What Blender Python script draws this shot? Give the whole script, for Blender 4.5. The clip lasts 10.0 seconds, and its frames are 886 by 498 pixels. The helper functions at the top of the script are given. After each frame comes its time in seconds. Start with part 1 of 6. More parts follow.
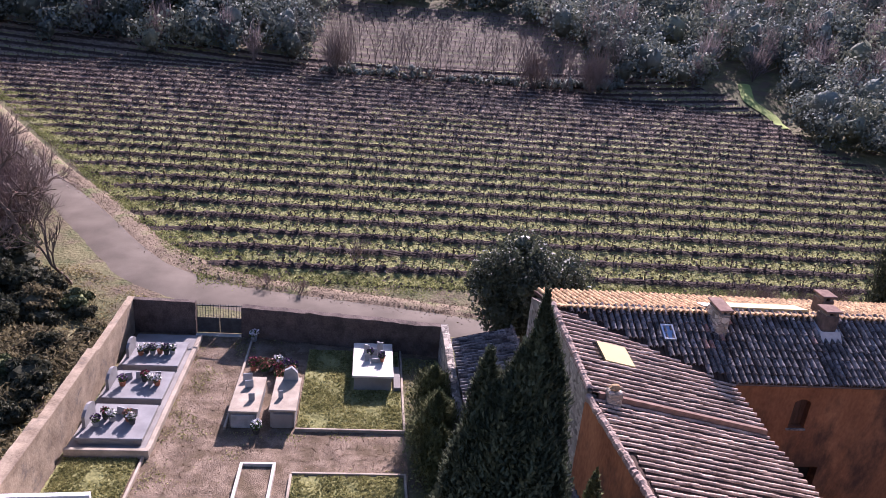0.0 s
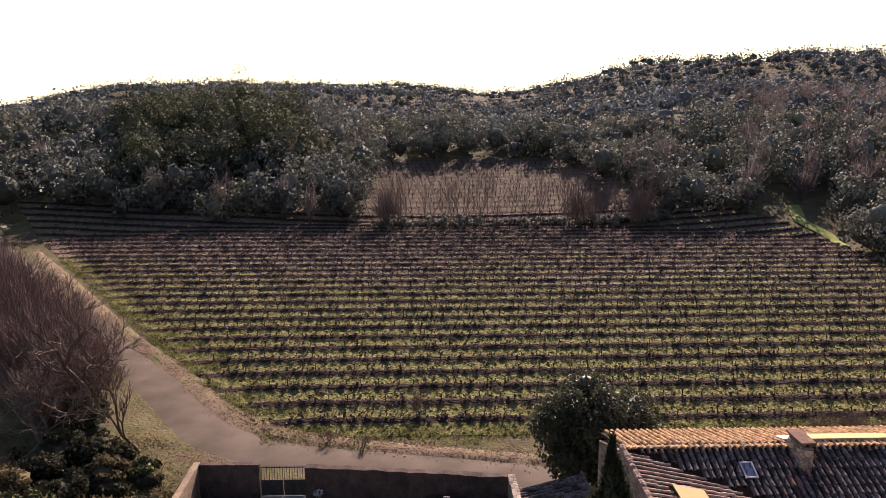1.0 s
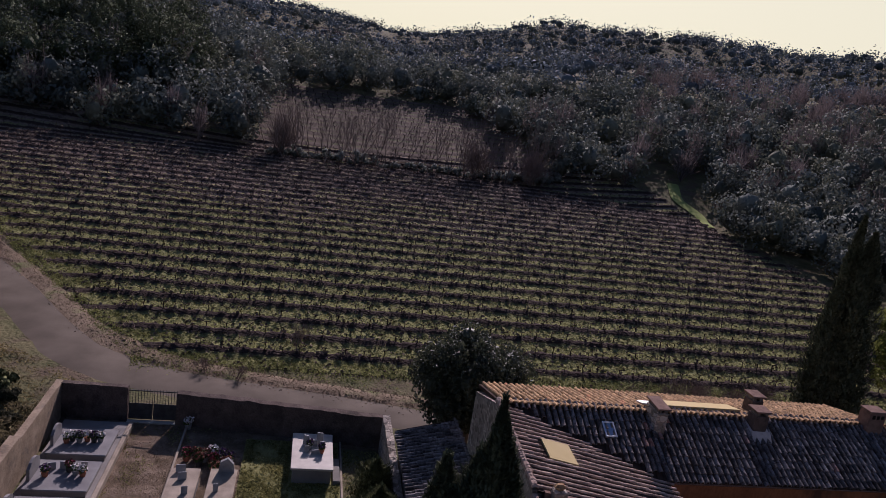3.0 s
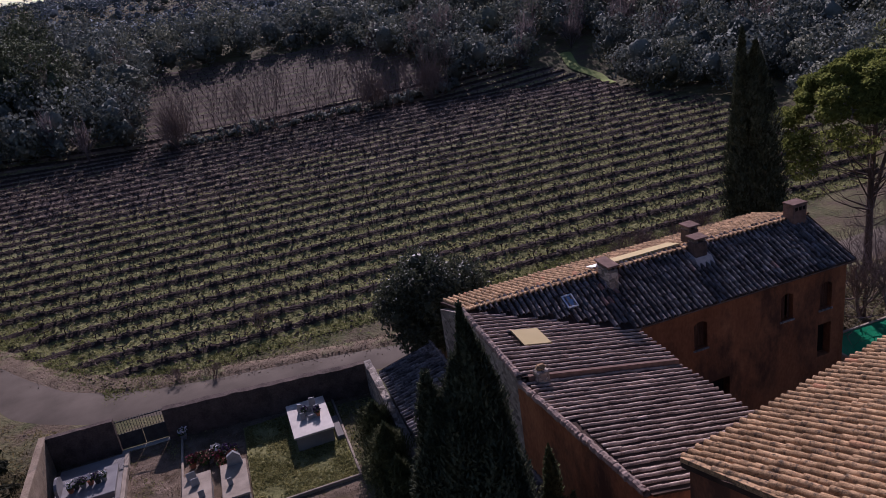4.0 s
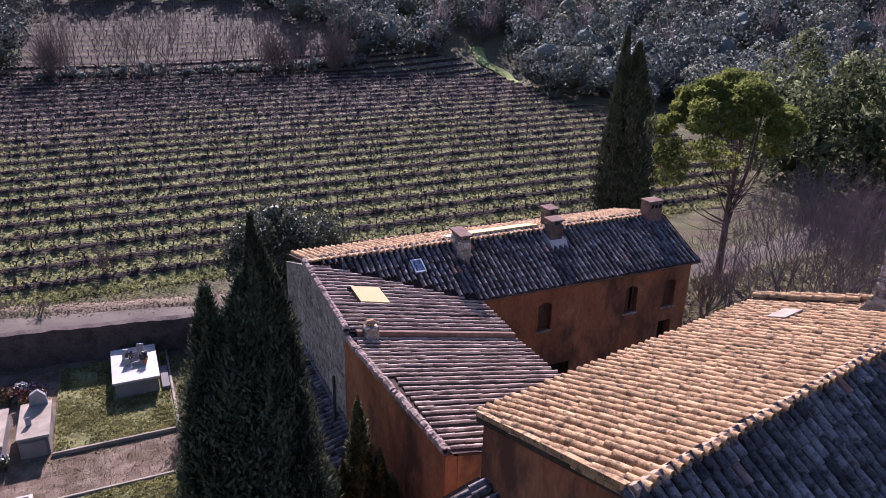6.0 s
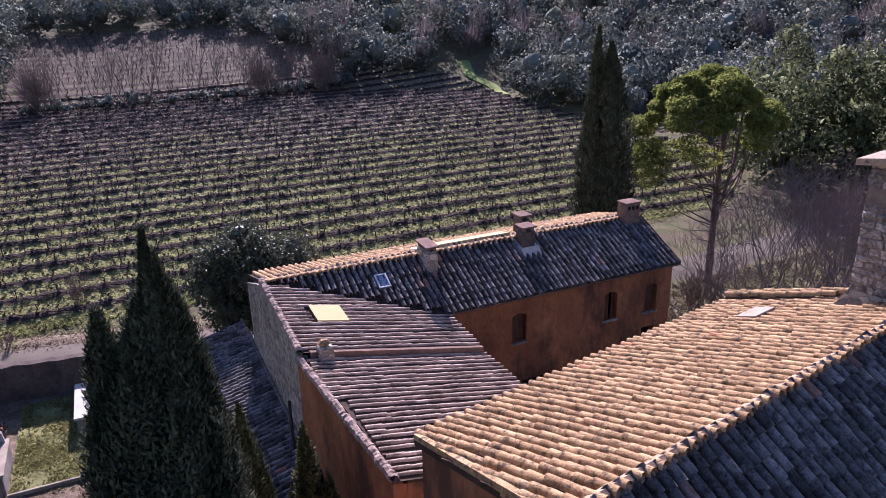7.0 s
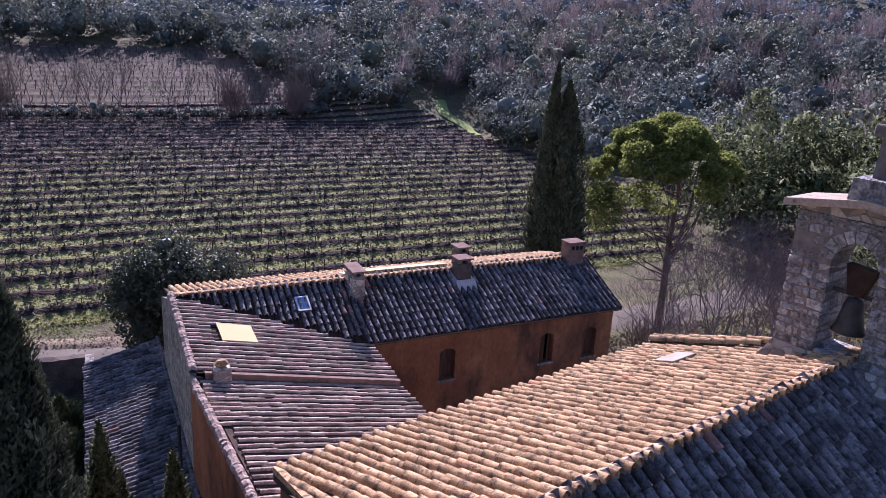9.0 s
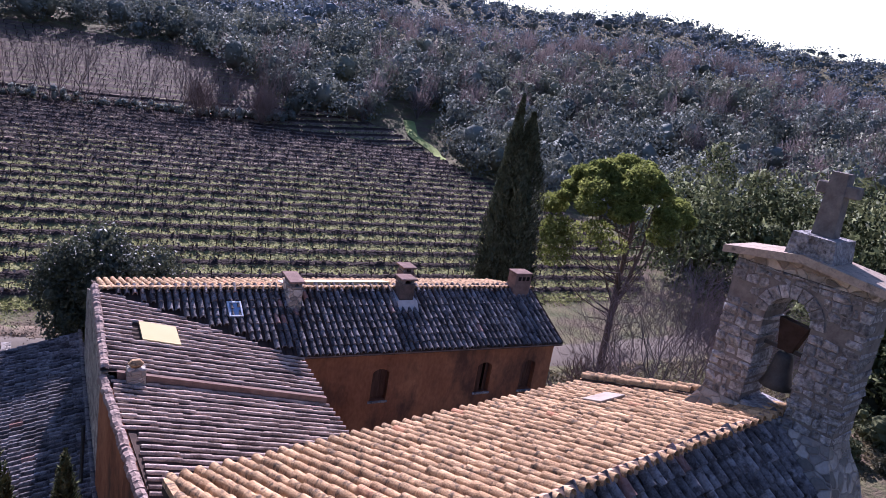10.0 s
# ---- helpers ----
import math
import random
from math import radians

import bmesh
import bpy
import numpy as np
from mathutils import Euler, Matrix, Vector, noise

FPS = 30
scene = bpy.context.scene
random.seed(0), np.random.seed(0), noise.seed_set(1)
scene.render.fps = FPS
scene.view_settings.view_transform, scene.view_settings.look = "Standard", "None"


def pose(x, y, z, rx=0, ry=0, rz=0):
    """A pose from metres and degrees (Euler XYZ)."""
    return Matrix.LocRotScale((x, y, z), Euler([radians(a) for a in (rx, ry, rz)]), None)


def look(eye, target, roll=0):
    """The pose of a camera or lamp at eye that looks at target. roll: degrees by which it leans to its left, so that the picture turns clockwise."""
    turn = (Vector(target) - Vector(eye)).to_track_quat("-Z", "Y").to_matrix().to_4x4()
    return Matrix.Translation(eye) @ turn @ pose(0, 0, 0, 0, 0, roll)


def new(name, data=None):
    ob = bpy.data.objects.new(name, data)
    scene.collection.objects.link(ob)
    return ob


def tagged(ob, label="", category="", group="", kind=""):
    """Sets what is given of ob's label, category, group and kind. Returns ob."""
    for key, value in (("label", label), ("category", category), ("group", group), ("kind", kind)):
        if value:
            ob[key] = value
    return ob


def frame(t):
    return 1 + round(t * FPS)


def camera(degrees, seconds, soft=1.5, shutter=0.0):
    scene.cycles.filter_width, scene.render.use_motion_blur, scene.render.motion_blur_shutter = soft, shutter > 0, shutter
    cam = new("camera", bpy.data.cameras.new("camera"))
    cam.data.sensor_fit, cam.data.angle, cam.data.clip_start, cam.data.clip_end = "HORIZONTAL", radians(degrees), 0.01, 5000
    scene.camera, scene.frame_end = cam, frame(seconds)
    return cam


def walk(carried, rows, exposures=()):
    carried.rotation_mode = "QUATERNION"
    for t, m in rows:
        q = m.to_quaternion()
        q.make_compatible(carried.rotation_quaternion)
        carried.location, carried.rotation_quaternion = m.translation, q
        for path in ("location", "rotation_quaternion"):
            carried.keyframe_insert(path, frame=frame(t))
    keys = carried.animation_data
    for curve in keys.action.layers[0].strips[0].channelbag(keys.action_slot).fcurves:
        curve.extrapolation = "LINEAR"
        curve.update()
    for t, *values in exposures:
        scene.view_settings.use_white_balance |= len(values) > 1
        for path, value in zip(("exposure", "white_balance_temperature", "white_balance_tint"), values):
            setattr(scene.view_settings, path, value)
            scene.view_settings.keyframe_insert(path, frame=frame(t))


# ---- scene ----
cam = camera(63.5, 10.0, soft=0.8)
# seconds, place, yaw (to the left), pitch (up), lean (to the right)
ROWS = [
    (0.0, -12.482, -20.092, 18.426, -7.08, -21.25, -5.48),
    (0.5, -12.583, -20.478, 18.631, -2.65, -12.05, -1.96),
    (1.0, -12.476, -20.400, 18.704, -1.90, -10.07, 0.00),
    (1.5, -12.479, -20.436, 18.750, -2.39, -9.38, -0.82),
    (2.0, -12.520, -20.462, 18.835, -4.79, -9.36, -7.23),
    (2.5, -12.769, -20.387, 18.875, -7.16, -10.46, -12.54),
    (3.0, -13.072, -20.364, 18.931, -11.51, -14.12, -8.73),
    (3.2, -13.190, -20.497, 19.010, -13.39, -15.74, -6.68),
    (4.3, -12.642, -21.131, 19.105, -17.36, -20.82, 11.95),
    (4.5, -12.466, -21.266, 18.978, -17.97, -21.02, 12.09),
    (5.0, -11.789, -21.068, 18.497, -20.23, -21.54, 8.99),
    (5.2, -11.575, -20.897, 18.273, -25.43, -23.14, -3.96),
    (6.3, -10.621, -21.041, 17.184, -24.74, -20.65, 1.10),
    (6.5, -10.001, -20.799, 17.083, -23.56, -20.74, 3.41),
    (7.0, -9.400, -20.667, 16.813, -24.88, -19.79, 1.27),
    (7.5, -8.865, -20.738, 16.694, -26.50, -17.96, -4.76),
    (8.0, -8.431, -20.593, 16.405, -26.95, -17.67, -6.21),
    (8.5, -7.988, -20.431, 16.153, -26.58, -17.39, -4.19),
    (9.0, -7.561, -20.325, 15.989, -27.09, -16.50, -3.43),
    (9.5, -7.251, -20.265, 15.869, -28.71, -15.03, -6.04),
    (10.0, -6.896, -20.141, 15.799, -30.24, -14.27, -9.75),
]
EXPOSURES = [(0.0, 2.03, 4680, 35), (0.5, 1.95, 5150, 34), (1.0, 1.36, 5500, 33), (1.5, 0.78, 5300, 32), (2.0, 0.36, 5200, 26), (2.5, 0.28, 5150, 24), (3.2, 0.28, 4650, 36), (4.5, 0.35, 4600, 37), (5.0, 0.7, 4550, 37), (5.2, 0.92, 4530, 37), (6.3, 1.68, 4560, 35), (10.0, 1.67, 4380, 36)]
walk(cam, [(t, pose(x, y, z, 90 + pitch, 0, yaw) @ pose(0, 0, 0, 0, 0, -lean)) for t, x, y, z, yaw, pitch, lean in ROWS], EXPOSURES)

# ---- world and sun ----
SUN_AZ, SUN_EL = 15.0, 30.5  # degrees from +y towards +x, degrees up
world = bpy.data.worlds.new("sky")
scene.world = world
world.use_nodes = True
wn = world.node_tree.nodes
sky = wn.new("ShaderNodeTexSky")
sky.sky_type, sky.sun_disc = "NISHITA", False
sky.sun_elevation, sky.sun_rotation = radians(SUN_EL), radians(SUN_AZ)
sky.air_density, sky.dust_density, sky.ozone_density = 1.5, 2.2, 1.0
wn["Background"].inputs["Strength"].default_value = 0.034
wl = world.node_tree.links
wl.new(sky.outputs[0], wn["Background"].inputs["Color"])
# winter haze low over the horizon, brightest on the sun's side
haze, both = wn.new("ShaderNodeBackground"), wn.new("ShaderNodeMixShader")
haze.inputs["Color"].default_value, haze.inputs["Strength"].default_value = (1.0, 0.83, 0.37, 1), 0.85
way = wn.new("ShaderNodeTexCoord")
split = wn.new("ShaderNodeSeparateXYZ")
wl.new(way.outputs["Generated"], split.inputs[0])
low = wn.new("ShaderNodeMapRange")
low.interpolation_type = "SMOOTHSTEP"
low.inputs["From Min"].default_value, low.inputs["From Max"].default_value = 0.14, 0.38
low.inputs["To Min"].default_value, low.inputs["To Max"].default_value = 0.9, 0.0
wl.new(split.outputs["Z"], low.inputs["Value"])
side = wn.new("ShaderNodeVectorMath")
side.operation = "DOT_PRODUCT"
side.inputs[1].default_value = (math.sin(radians(SUN_AZ)), math.cos(radians(SUN_AZ)), 0)
wl.new(way.outputs["Generated"], side.inputs[0])
facing = wn.new("ShaderNodeMapRange")
facing.interpolation_type = "SMOOTHSTEP"
facing.inputs["From Min"].default_value, facing.inputs["From Max"].default_value = -0.3, 0.6
facing.inputs["To Min"].default_value = 0.1
wl.new(side.outputs["Value"], facing.inputs["Value"])
amount = wn.new("ShaderNodeMath")
amount.operation = "MULTIPLY"
wl.new(low.outputs[0], amount.inputs[0])
wl.new(facing.outputs[0], amount.inputs[1])
wl.new(amount.outputs[0], both.inputs[0])
wl.new(wn["Background"].outputs[0], both.inputs[1])
wl.new(haze.outputs[0], both.inputs[2])
wl.new(both.outputs[0], wn["World Output"].inputs["Surface"])
sun_data = bpy.data.lights.new("sun", "SUN")
sun_data.energy, sun_data.angle, sun_data.color = 5.0, radians(0.53), (1.0, 0.77, 0.51)
sun = new("sun", sun_data)
a, e = radians(SUN_AZ), radians(SUN_EL)
sun.matrix_world = look((math.sin(a) * math.cos(e) * 100, math.cos(a) * math.cos(e) * 100, math.sin(e) * 100), (0, 0, 0))

# ---- materials ----
def material(name, dark, light, scale=3.0, rough=0.85, bump=0.3, fine=40.0, spread=0.5, tint=None, each=0.0, island=0.0, metal=0.0, stretch=(1, 1, 1), bump_size=0.02, object_space=False, leaf=0.0, odd=None, gloss=0.04):
    """Two-scale mottled surface: dark to light by broad noise and fine grain, with relief; tint: a third colour in patches; each: brightness varied by object, island: by piece."""
    m = bpy.data.materials.new(name)
    m.use_nodes = True
    n, l = m.node_tree.nodes, m.node_tree.links
    b = n["Principled BSDF"]
    b.inputs["Roughness"].default_value, b.inputs["Metallic"].default_value = rough, metal
    b.inputs["Specular IOR Level"].default_value = gloss
    if object_space:
        co = n.new("ShaderNodeTexCoord").outputs["Object"]
    else:
        co = n.new("ShaderNodeNewGeometry").outputs["Position"]
    mp = n.new("ShaderNodeMapping")
    mp.inputs["Scale"].default_value = stretch
    l.new(co, mp.inputs["Vector"])
    big, small = n.new("ShaderNodeTexNoise"), n.new("ShaderNodeTexNoise")
    for t, s, d in ((big, scale, 4), (small, fine, 3)):
        t.inputs["Scale"].default_value, t.inputs["Detail"].default_value = s, d
        l.new(mp.outputs[0], t.inputs["Vector"])
    mix = n.new("ShaderNodeMath")
    mix.operation = "MULTIPLY_ADD"
    l.new(small.outputs["Fac"], mix.inputs[0])
    mix.inputs[1].default_value = spread
    half = n.new("ShaderNodeMath")
    half.operation = "MULTIPLY_ADD"
    l.new(big.outputs["Fac"], half.inputs[0])
    half.inputs[1].default_value, half.inputs[2].default_value = 1.6, -0.3 - spread / 2
    l.new(half.outputs[0], mix.inputs[2])
    ramp = n.new("ShaderNodeMix")
    ramp.data_type = "RGBA"
    l.new(mix.outputs[0], ramp.inputs["Factor"])
    ramp.inputs["A"].default_value, ramp.inputs["B"].default_value = (*dark, 1), (*light, 1)
    out = ramp.outputs["Result"]
    if tint:
        patch = n.new("ShaderNodeTexNoise")
        patch.inputs["Scale"].default_value, patch.inputs["Detail"].default_value = tint[1], 6
        patch.inputs["Roughness"].default_value = 0.68
        l.new(mp.outputs[0], patch.inputs["Vector"])
        cut = n.new("ShaderNodeMapRange")
        cut.inputs["From Min"].default_value, cut.inputs["From Max"].default_value = tint[2] - 0.03, tint[2] + 0.12
        l.new(patch.outputs["Fac"], cut.inputs["Value"])
        tm = n.new("ShaderNodeMix")
        tm.data_type = "RGBA"
        l.new(cut.outputs[0], tm.inputs["Factor"])
        l.new(out, tm.inputs["A"])
        tm.inputs["B"].default_value = (*tint[0], 1)
        out = tm.outputs["Result"]
    for amount, node, socket in ((each, "ShaderNodeObjectInfo", "Random"), (island, "ShaderNodeNewGeometry", "Random Per Island")):
        if amount:
            rnd = n.new(node)
            hv = n.new("ShaderNodeHueSaturation")
            mr = n.new("ShaderNodeMapRange")
            mr.inputs["To Min"].default_value, mr.inputs["To Max"].default_value = 1 - amount, 1 + amount
            l.new(rnd.outputs[socket], mr.inputs["Value"])
            l.new(mr.outputs[0], hv.inputs["Value"])
            l.new(out, hv.inputs["Color"])
            out = hv.outputs[0]
    if odd:  # now and then a piece of another colour
        rnd = n.new("ShaderNodeObjectInfo" if each else "ShaderNodeNewGeometry")
        cut = n.new("ShaderNodeMapRange")
        cut.inputs["From Min"].default_value, cut.inputs["From Max"].default_value = odd[1], odd[1] + 0.02
        l.new(rnd.outputs["Random" if each else "Random Per Island"], cut.inputs["Value"])
        part_way = n.new("ShaderNodeMath")
        part_way.operation = "MULTIPLY"
        part_way.inputs[1].default_value = odd[2]
        l.new(cut.outputs[0], part_way.inputs[0])
        om = n.new("ShaderNodeMix")
        om.data_type = "RGBA"
        l.new(part_way.outputs[0], om.inputs["Factor"])
        l.new(out, om.inputs["A"])
        om.inputs["B"].default_value = (*odd[0], 1)
        out = om.outputs["Result"]
    l.new(out, b.inputs["Base Color"])
    if leaf:  # light that shines through the leaves
        tr, ms = n.new("ShaderNodeBsdfTranslucent"), n.new("ShaderNodeMixShader")
        l.new(out, tr.inputs["Color"])
        ms.inputs[0].default_value = leaf
        l.new(b.outputs[0], ms.inputs[1])
        l.new(tr.outputs[0], ms.inputs[2])
        l.new(ms.outputs[0], n["Material Output"].inputs["Surface"])
    if bump:
        bp = n.new("ShaderNodeBump")
        bp.inputs["Strength"].default_value, bp.inputs["Distance"].default_value = bump, bump_size
        l.new(mix.outputs[0], bp.inputs["Height"])
        l.new(bp.outputs[0], b.inputs["Normal"])
    return m


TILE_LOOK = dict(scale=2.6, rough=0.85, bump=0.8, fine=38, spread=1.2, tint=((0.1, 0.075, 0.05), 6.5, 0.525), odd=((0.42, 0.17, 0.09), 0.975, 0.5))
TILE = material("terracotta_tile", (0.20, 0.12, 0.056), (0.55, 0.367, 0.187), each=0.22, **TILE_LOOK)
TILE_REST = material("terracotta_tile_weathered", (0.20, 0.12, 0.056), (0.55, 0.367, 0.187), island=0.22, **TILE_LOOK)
WING_LOOK = dict(scale=2.2, rough=0.85, bump=0.8, fine=30, spread=1.1, tint=((0.16, 0.115, 0.085), 6.0, 0.6))
WING_TILE = material("brown_lichened_tile", (0.10, 0.066, 0.052), (0.60, 0.46, 0.355), each=0.13, **WING_LOOK)
WING_REST = material("brown_lichened_tile_rest", (0.10, 0.066, 0.052), (0.60, 0.46, 0.355), island=0.13, **WING_LOOK)
# Grey lichened tile, darkened further to carry the shade of sunless slopes
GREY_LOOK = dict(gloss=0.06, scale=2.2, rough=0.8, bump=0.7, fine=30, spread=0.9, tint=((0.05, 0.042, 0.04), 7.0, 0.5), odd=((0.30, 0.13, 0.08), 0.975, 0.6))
GREY_TILE = material("grey_lichened_shade_tile", (0.042, 0.035, 0.034), (0.27, 0.24, 0.225), each=0.5, **GREY_LOOK)
GREY_REST = material("grey_lichened_shade_tile_rest", (0.042, 0.035, 0.034), (0.27, 0.24, 0.225), island=0.5, **GREY_LOOK)
# Clay taken near black: the shade between tile rows is in this colour
PAN = material("shade_dark_channel", (0.028, 0.02, 0.017), (0.08, 0.055, 0.04), 2.0, 0.9, 0.4, 25)
OCHRE = material("ochre_render", (0.14, 0.054, 0.027), (0.36, 0.165, 0.076), 0.7, 0.9, 0.3, 10, 0.8, ((0.095, 0.05, 0.033), 0.5, 0.5), stretch=(1, 1, 0.55))


def masonry(name, dark, light, mortar, size=4.0, squash=1.6, edge=0.06):
    """Rubble stones of uneven size and tone in lime mortar."""
    m = material(name, dark, light, 1.2, 0.92, 0.0, 20, 0.6)
    n, l = m.node_tree.nodes, m.node_tree.links
    b = n["Principled BSDF"]
    base = b.inputs["Base Color"].links[0].from_socket
    geo, mp = n.new("ShaderNodeNewGeometry"), n.new("ShaderNodeMapping")
    mp.inputs["Scale"].default_value = (size, size, size * squash)
    wob, add = n.new("ShaderNodeTexNoise"), n.new("ShaderNodeMix")
    wob.inputs["Scale"].default_value = 3.0
    add.data_type = "RGBA"
    add.blend_type = "ADD"
    add.inputs["Factor"].default_value = 0.25
    l.new(geo.outputs["Position"], wob.inputs["Vector"])
    l.new(geo.outputs["Position"], add.inputs["A"])
    l.new(wob.outputs["Color"], add.inputs["B"])
    l.new(add.outputs["Result"], mp.inputs["Vector"])
    cells, edges = n.new("ShaderNodeTexVoronoi"), n.new("ShaderNodeTexVoronoi")
    edges.feature = "DISTANCE_TO_EDGE"
    for v in (cells, edges):
        v.inputs["Scale"].default_value = 1.0
        l.new(mp.outputs[0], v.inputs["Vector"])
    sep = n.new("ShaderNodeSeparateColor")
    l.new(cells.outputs["Color"], sep.inputs[0])
    mr = n.new("ShaderNodeMapRange")
    mr.inputs["To Min"].default_value, mr.inputs["To Max"].default_value = 0.5, 1.5
    l.new(sep.outputs[0], mr.inputs["Value"])
    hv = n.new("ShaderNodeHueSaturation")
    l.new(mr.outputs[0], hv.inputs["Value"])
    l.new(base, hv.inputs["Color"])
    cut = n.new("ShaderNodeMapRange")
    cut.inputs["From Min"].default_value, cut.inputs["From Max"].default_value = edge * 0.4, edge * 1.6
    l.new(edges.outputs["Distance"], cut.inputs["Value"])
    mx = n.new("ShaderNodeMix")
    mx.data_type = "RGBA"
    mx.inputs["A"].default_value = (*mortar, 1)
    l.new(cut.outputs[0], mx.inputs["Factor"])
    l.new(hv.outputs[0], mx.inputs["B"])
    l.new(mx.outputs["Result"], b.inputs["Base Color"])
    bp = n.new("ShaderNodeBump")
    bp.inputs["Strength"].default_value, bp.inputs["Distance"].default_value = 0.8, 0.04
    l.new(cut.outputs[0], bp.inputs["Height"])
    l.new(bp.outputs[0], b.inputs["Normal"])
    return m


RUBBLE = masonry("rubble_masonry", (0.14, 0.12, 0.10), (0.40, 0.35, 0.29), (0.26, 0.22, 0.18))
STONE = material("grey_limestone", (0.095, 0.088, 0.086), (0.38, 0.352, 0.335), 4.0, 0.92, 1.0, 16, 1.3, ((0.09, 0.08, 0.075), 5.0, 0.54), each=0.3, bump_size=0.04)
MORTAR = material("lime_mortar", (0.085, 0.072, 0.065), (0.22, 0.19, 0.165), 5, 0.95, 0.6, 30)
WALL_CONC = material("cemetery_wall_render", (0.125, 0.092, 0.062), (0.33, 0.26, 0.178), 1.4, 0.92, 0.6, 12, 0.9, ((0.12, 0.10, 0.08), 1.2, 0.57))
ASPHALT = material("worn_asphalt", (0.075, 0.061, 0.045), (0.155, 0.127, 0.096), 0.5, 0.85, 0.3, 30, 0.5)
GRAVEL = material("cemetery_gravel", (0.062, 0.045, 0.029), (0.26, 0.195, 0.135), 1.3, 0.95, 1.0, 26, 1.2, ((0.095, 0.07, 0.042), 0.9, 0.5), bump_size=0.04)
BARK = material("bark", (0.06, 0.045, 0.035), (0.16, 0.12, 0.09), 6, 0.95, 0.8, 30, 0.6, stretch=(1, 1, 0.25))
TWIG = material("bare_twigs", (0.12, 0.09, 0.075), (0.25, 0.19, 0.155), 2, 0.95, 0, 10)
CYPRESS = material("cypress_foliage", (0.03, 0.037, 0.023), (0.11, 0.118, 0.068), 2, 0.9, 0, 12, 0.6, island=0.4, leaf=0.1)
MAGNOLIA = material("glossy_evergreen_leaves", (0.03, 0.036, 0.02), (0.09, 0.095, 0.055), 2, 0.55, 0, 12, 0.6, island=0.4, leaf=0.25, gloss=0.25)
PINE = material("pine_needles", (0.085, 0.105, 0.022), (0.25, 0.26, 0.06), 1, 0.7, 0, 8, 0.6, island=0.4, leaf=0.5)
OAK = material("holm_oak_leaves", (0.095, 0.106, 0.092), (0.24, 0.255, 0.215), 0.45, 0.8, 0.5, 2.2, 0.5, bump_size=0.2, island=0.16, leaf=0.16, gloss=0.02)
OAK_DARK = material("dark_evergreen_leaves", (0.05, 0.058, 0.05), (0.17, 0.182, 0.15), 0.45, 0.8, 0.5, 2.2, 0.5, bump_size=0.2, island=0.16, leaf=0.16, gloss=0.02)
OAK_OLIVE = material("olive_evergreen_leaves", (0.10, 0.108, 0.078), (0.25, 0.255, 0.185), 0.45, 0.8, 0.5, 2.2, 0.5, bump_size=0.2, island=0.16, leaf=0.16, gloss=0.02)
# Distance haze is mixed into these two foliage colours as blue-grey
HILL_OAK = material("haze_grey_scrub_oak", (0.08, 0.098, 0.112), (0.22, 0.25, 0.275), 0.12, 0.8, 0.5, 0.9, 0.6, ((0.13, 0.105, 0.1), 0.014, 0.56), island=0.16, leaf=0.16, gloss=0.02, bump_size=0.3)
HILL_DARK = material("haze_blue_hill_oak", (0.05, 0.063, 0.07), (0.14, 0.164, 0.18), 0.12, 0.8, 0.5, 0.9, 0.6, island=0.16, leaf=0.16, gloss=0.02, bump_size=0.3)
SCRUB = material("dry_scrub", (0.06, 0.05, 0.03), (0.18, 0.15, 0.075), 0.6, 0.9, 0, 6, 0.6, island=0.5, leaf=0.35)
VINE = material("vine_wood", (0.02, 0.015, 0.012), (0.06, 0.043, 0.034), 3, 0.95, 0, 20)
MARBLE = material("pale_grave_stone", (0.33, 0.295, 0.245), (0.5, 0.45, 0.38), 2, 0.45, 0.1, 30, 0.3, gloss=0.05)
GREYSLAB = material("grey_grave_stone", (0.13, 0.122, 0.12), (0.24, 0.228, 0.218), 1.5, 0.5, 0.15, 30, 0.4, gloss=0.05)
GRANITE = material("grey_granite", (0.16, 0.155, 0.15), (0.32, 0.31, 0.30), 3, 0.4, 0.1, 60, 0.6, gloss=0.4)
SLAB = material("stone_grave_slab", (0.18, 0.145, 0.105), (0.37, 0.31, 0.235), 2, 0.8, 0.3, 25, 0.5)
IRON = material("dark_iron", (0.03, 0.03, 0.03), (0.08, 0.075, 0.07), 4, 0.55, 0.2, 30, gloss=0.05)
ZINC = material("zinc_flashing", (0.45, 0.45, 0.46), (0.62, 0.62, 0.62), 2, 0.4, 0.1, 20, metal=0.7)
CREAM = material("cream_panel", (0.42, 0.335, 0.15), (0.49, 0.395, 0.195), 1, 0.85, 0.05, 20, 0.2)
SHUTTER = material("brown_shutter", (0.05, 0.028, 0.02), (0.11, 0.06, 0.04), 3, 0.7, 0.3, 20, stretch=(6, 6, 0.6))
DARKROOM = material("unlit_interior", (0.01, 0.01, 0.01), (0.025, 0.022, 0.02), 2, 0.9, 0, 10)
WHITE = material("white_paint", (0.46, 0.45, 0.43), (0.66, 0.645, 0.61), 1.5, 0.7, 0.2, 14, 0.8)
CAPSTONE = material("brown_cap_stone", (0.10, 0.065, 0.05), (0.24, 0.16, 0.125), 4, 0.9, 0.4, 25, 0.6)
SOOT = material("sooty_brick", (0.05, 0.04, 0.035), (0.15, 0.11, 0.09), 5, 0.95, 0.6, 25, 0.7)

# ---- builders ----
rng = np.random.default_rng(7)


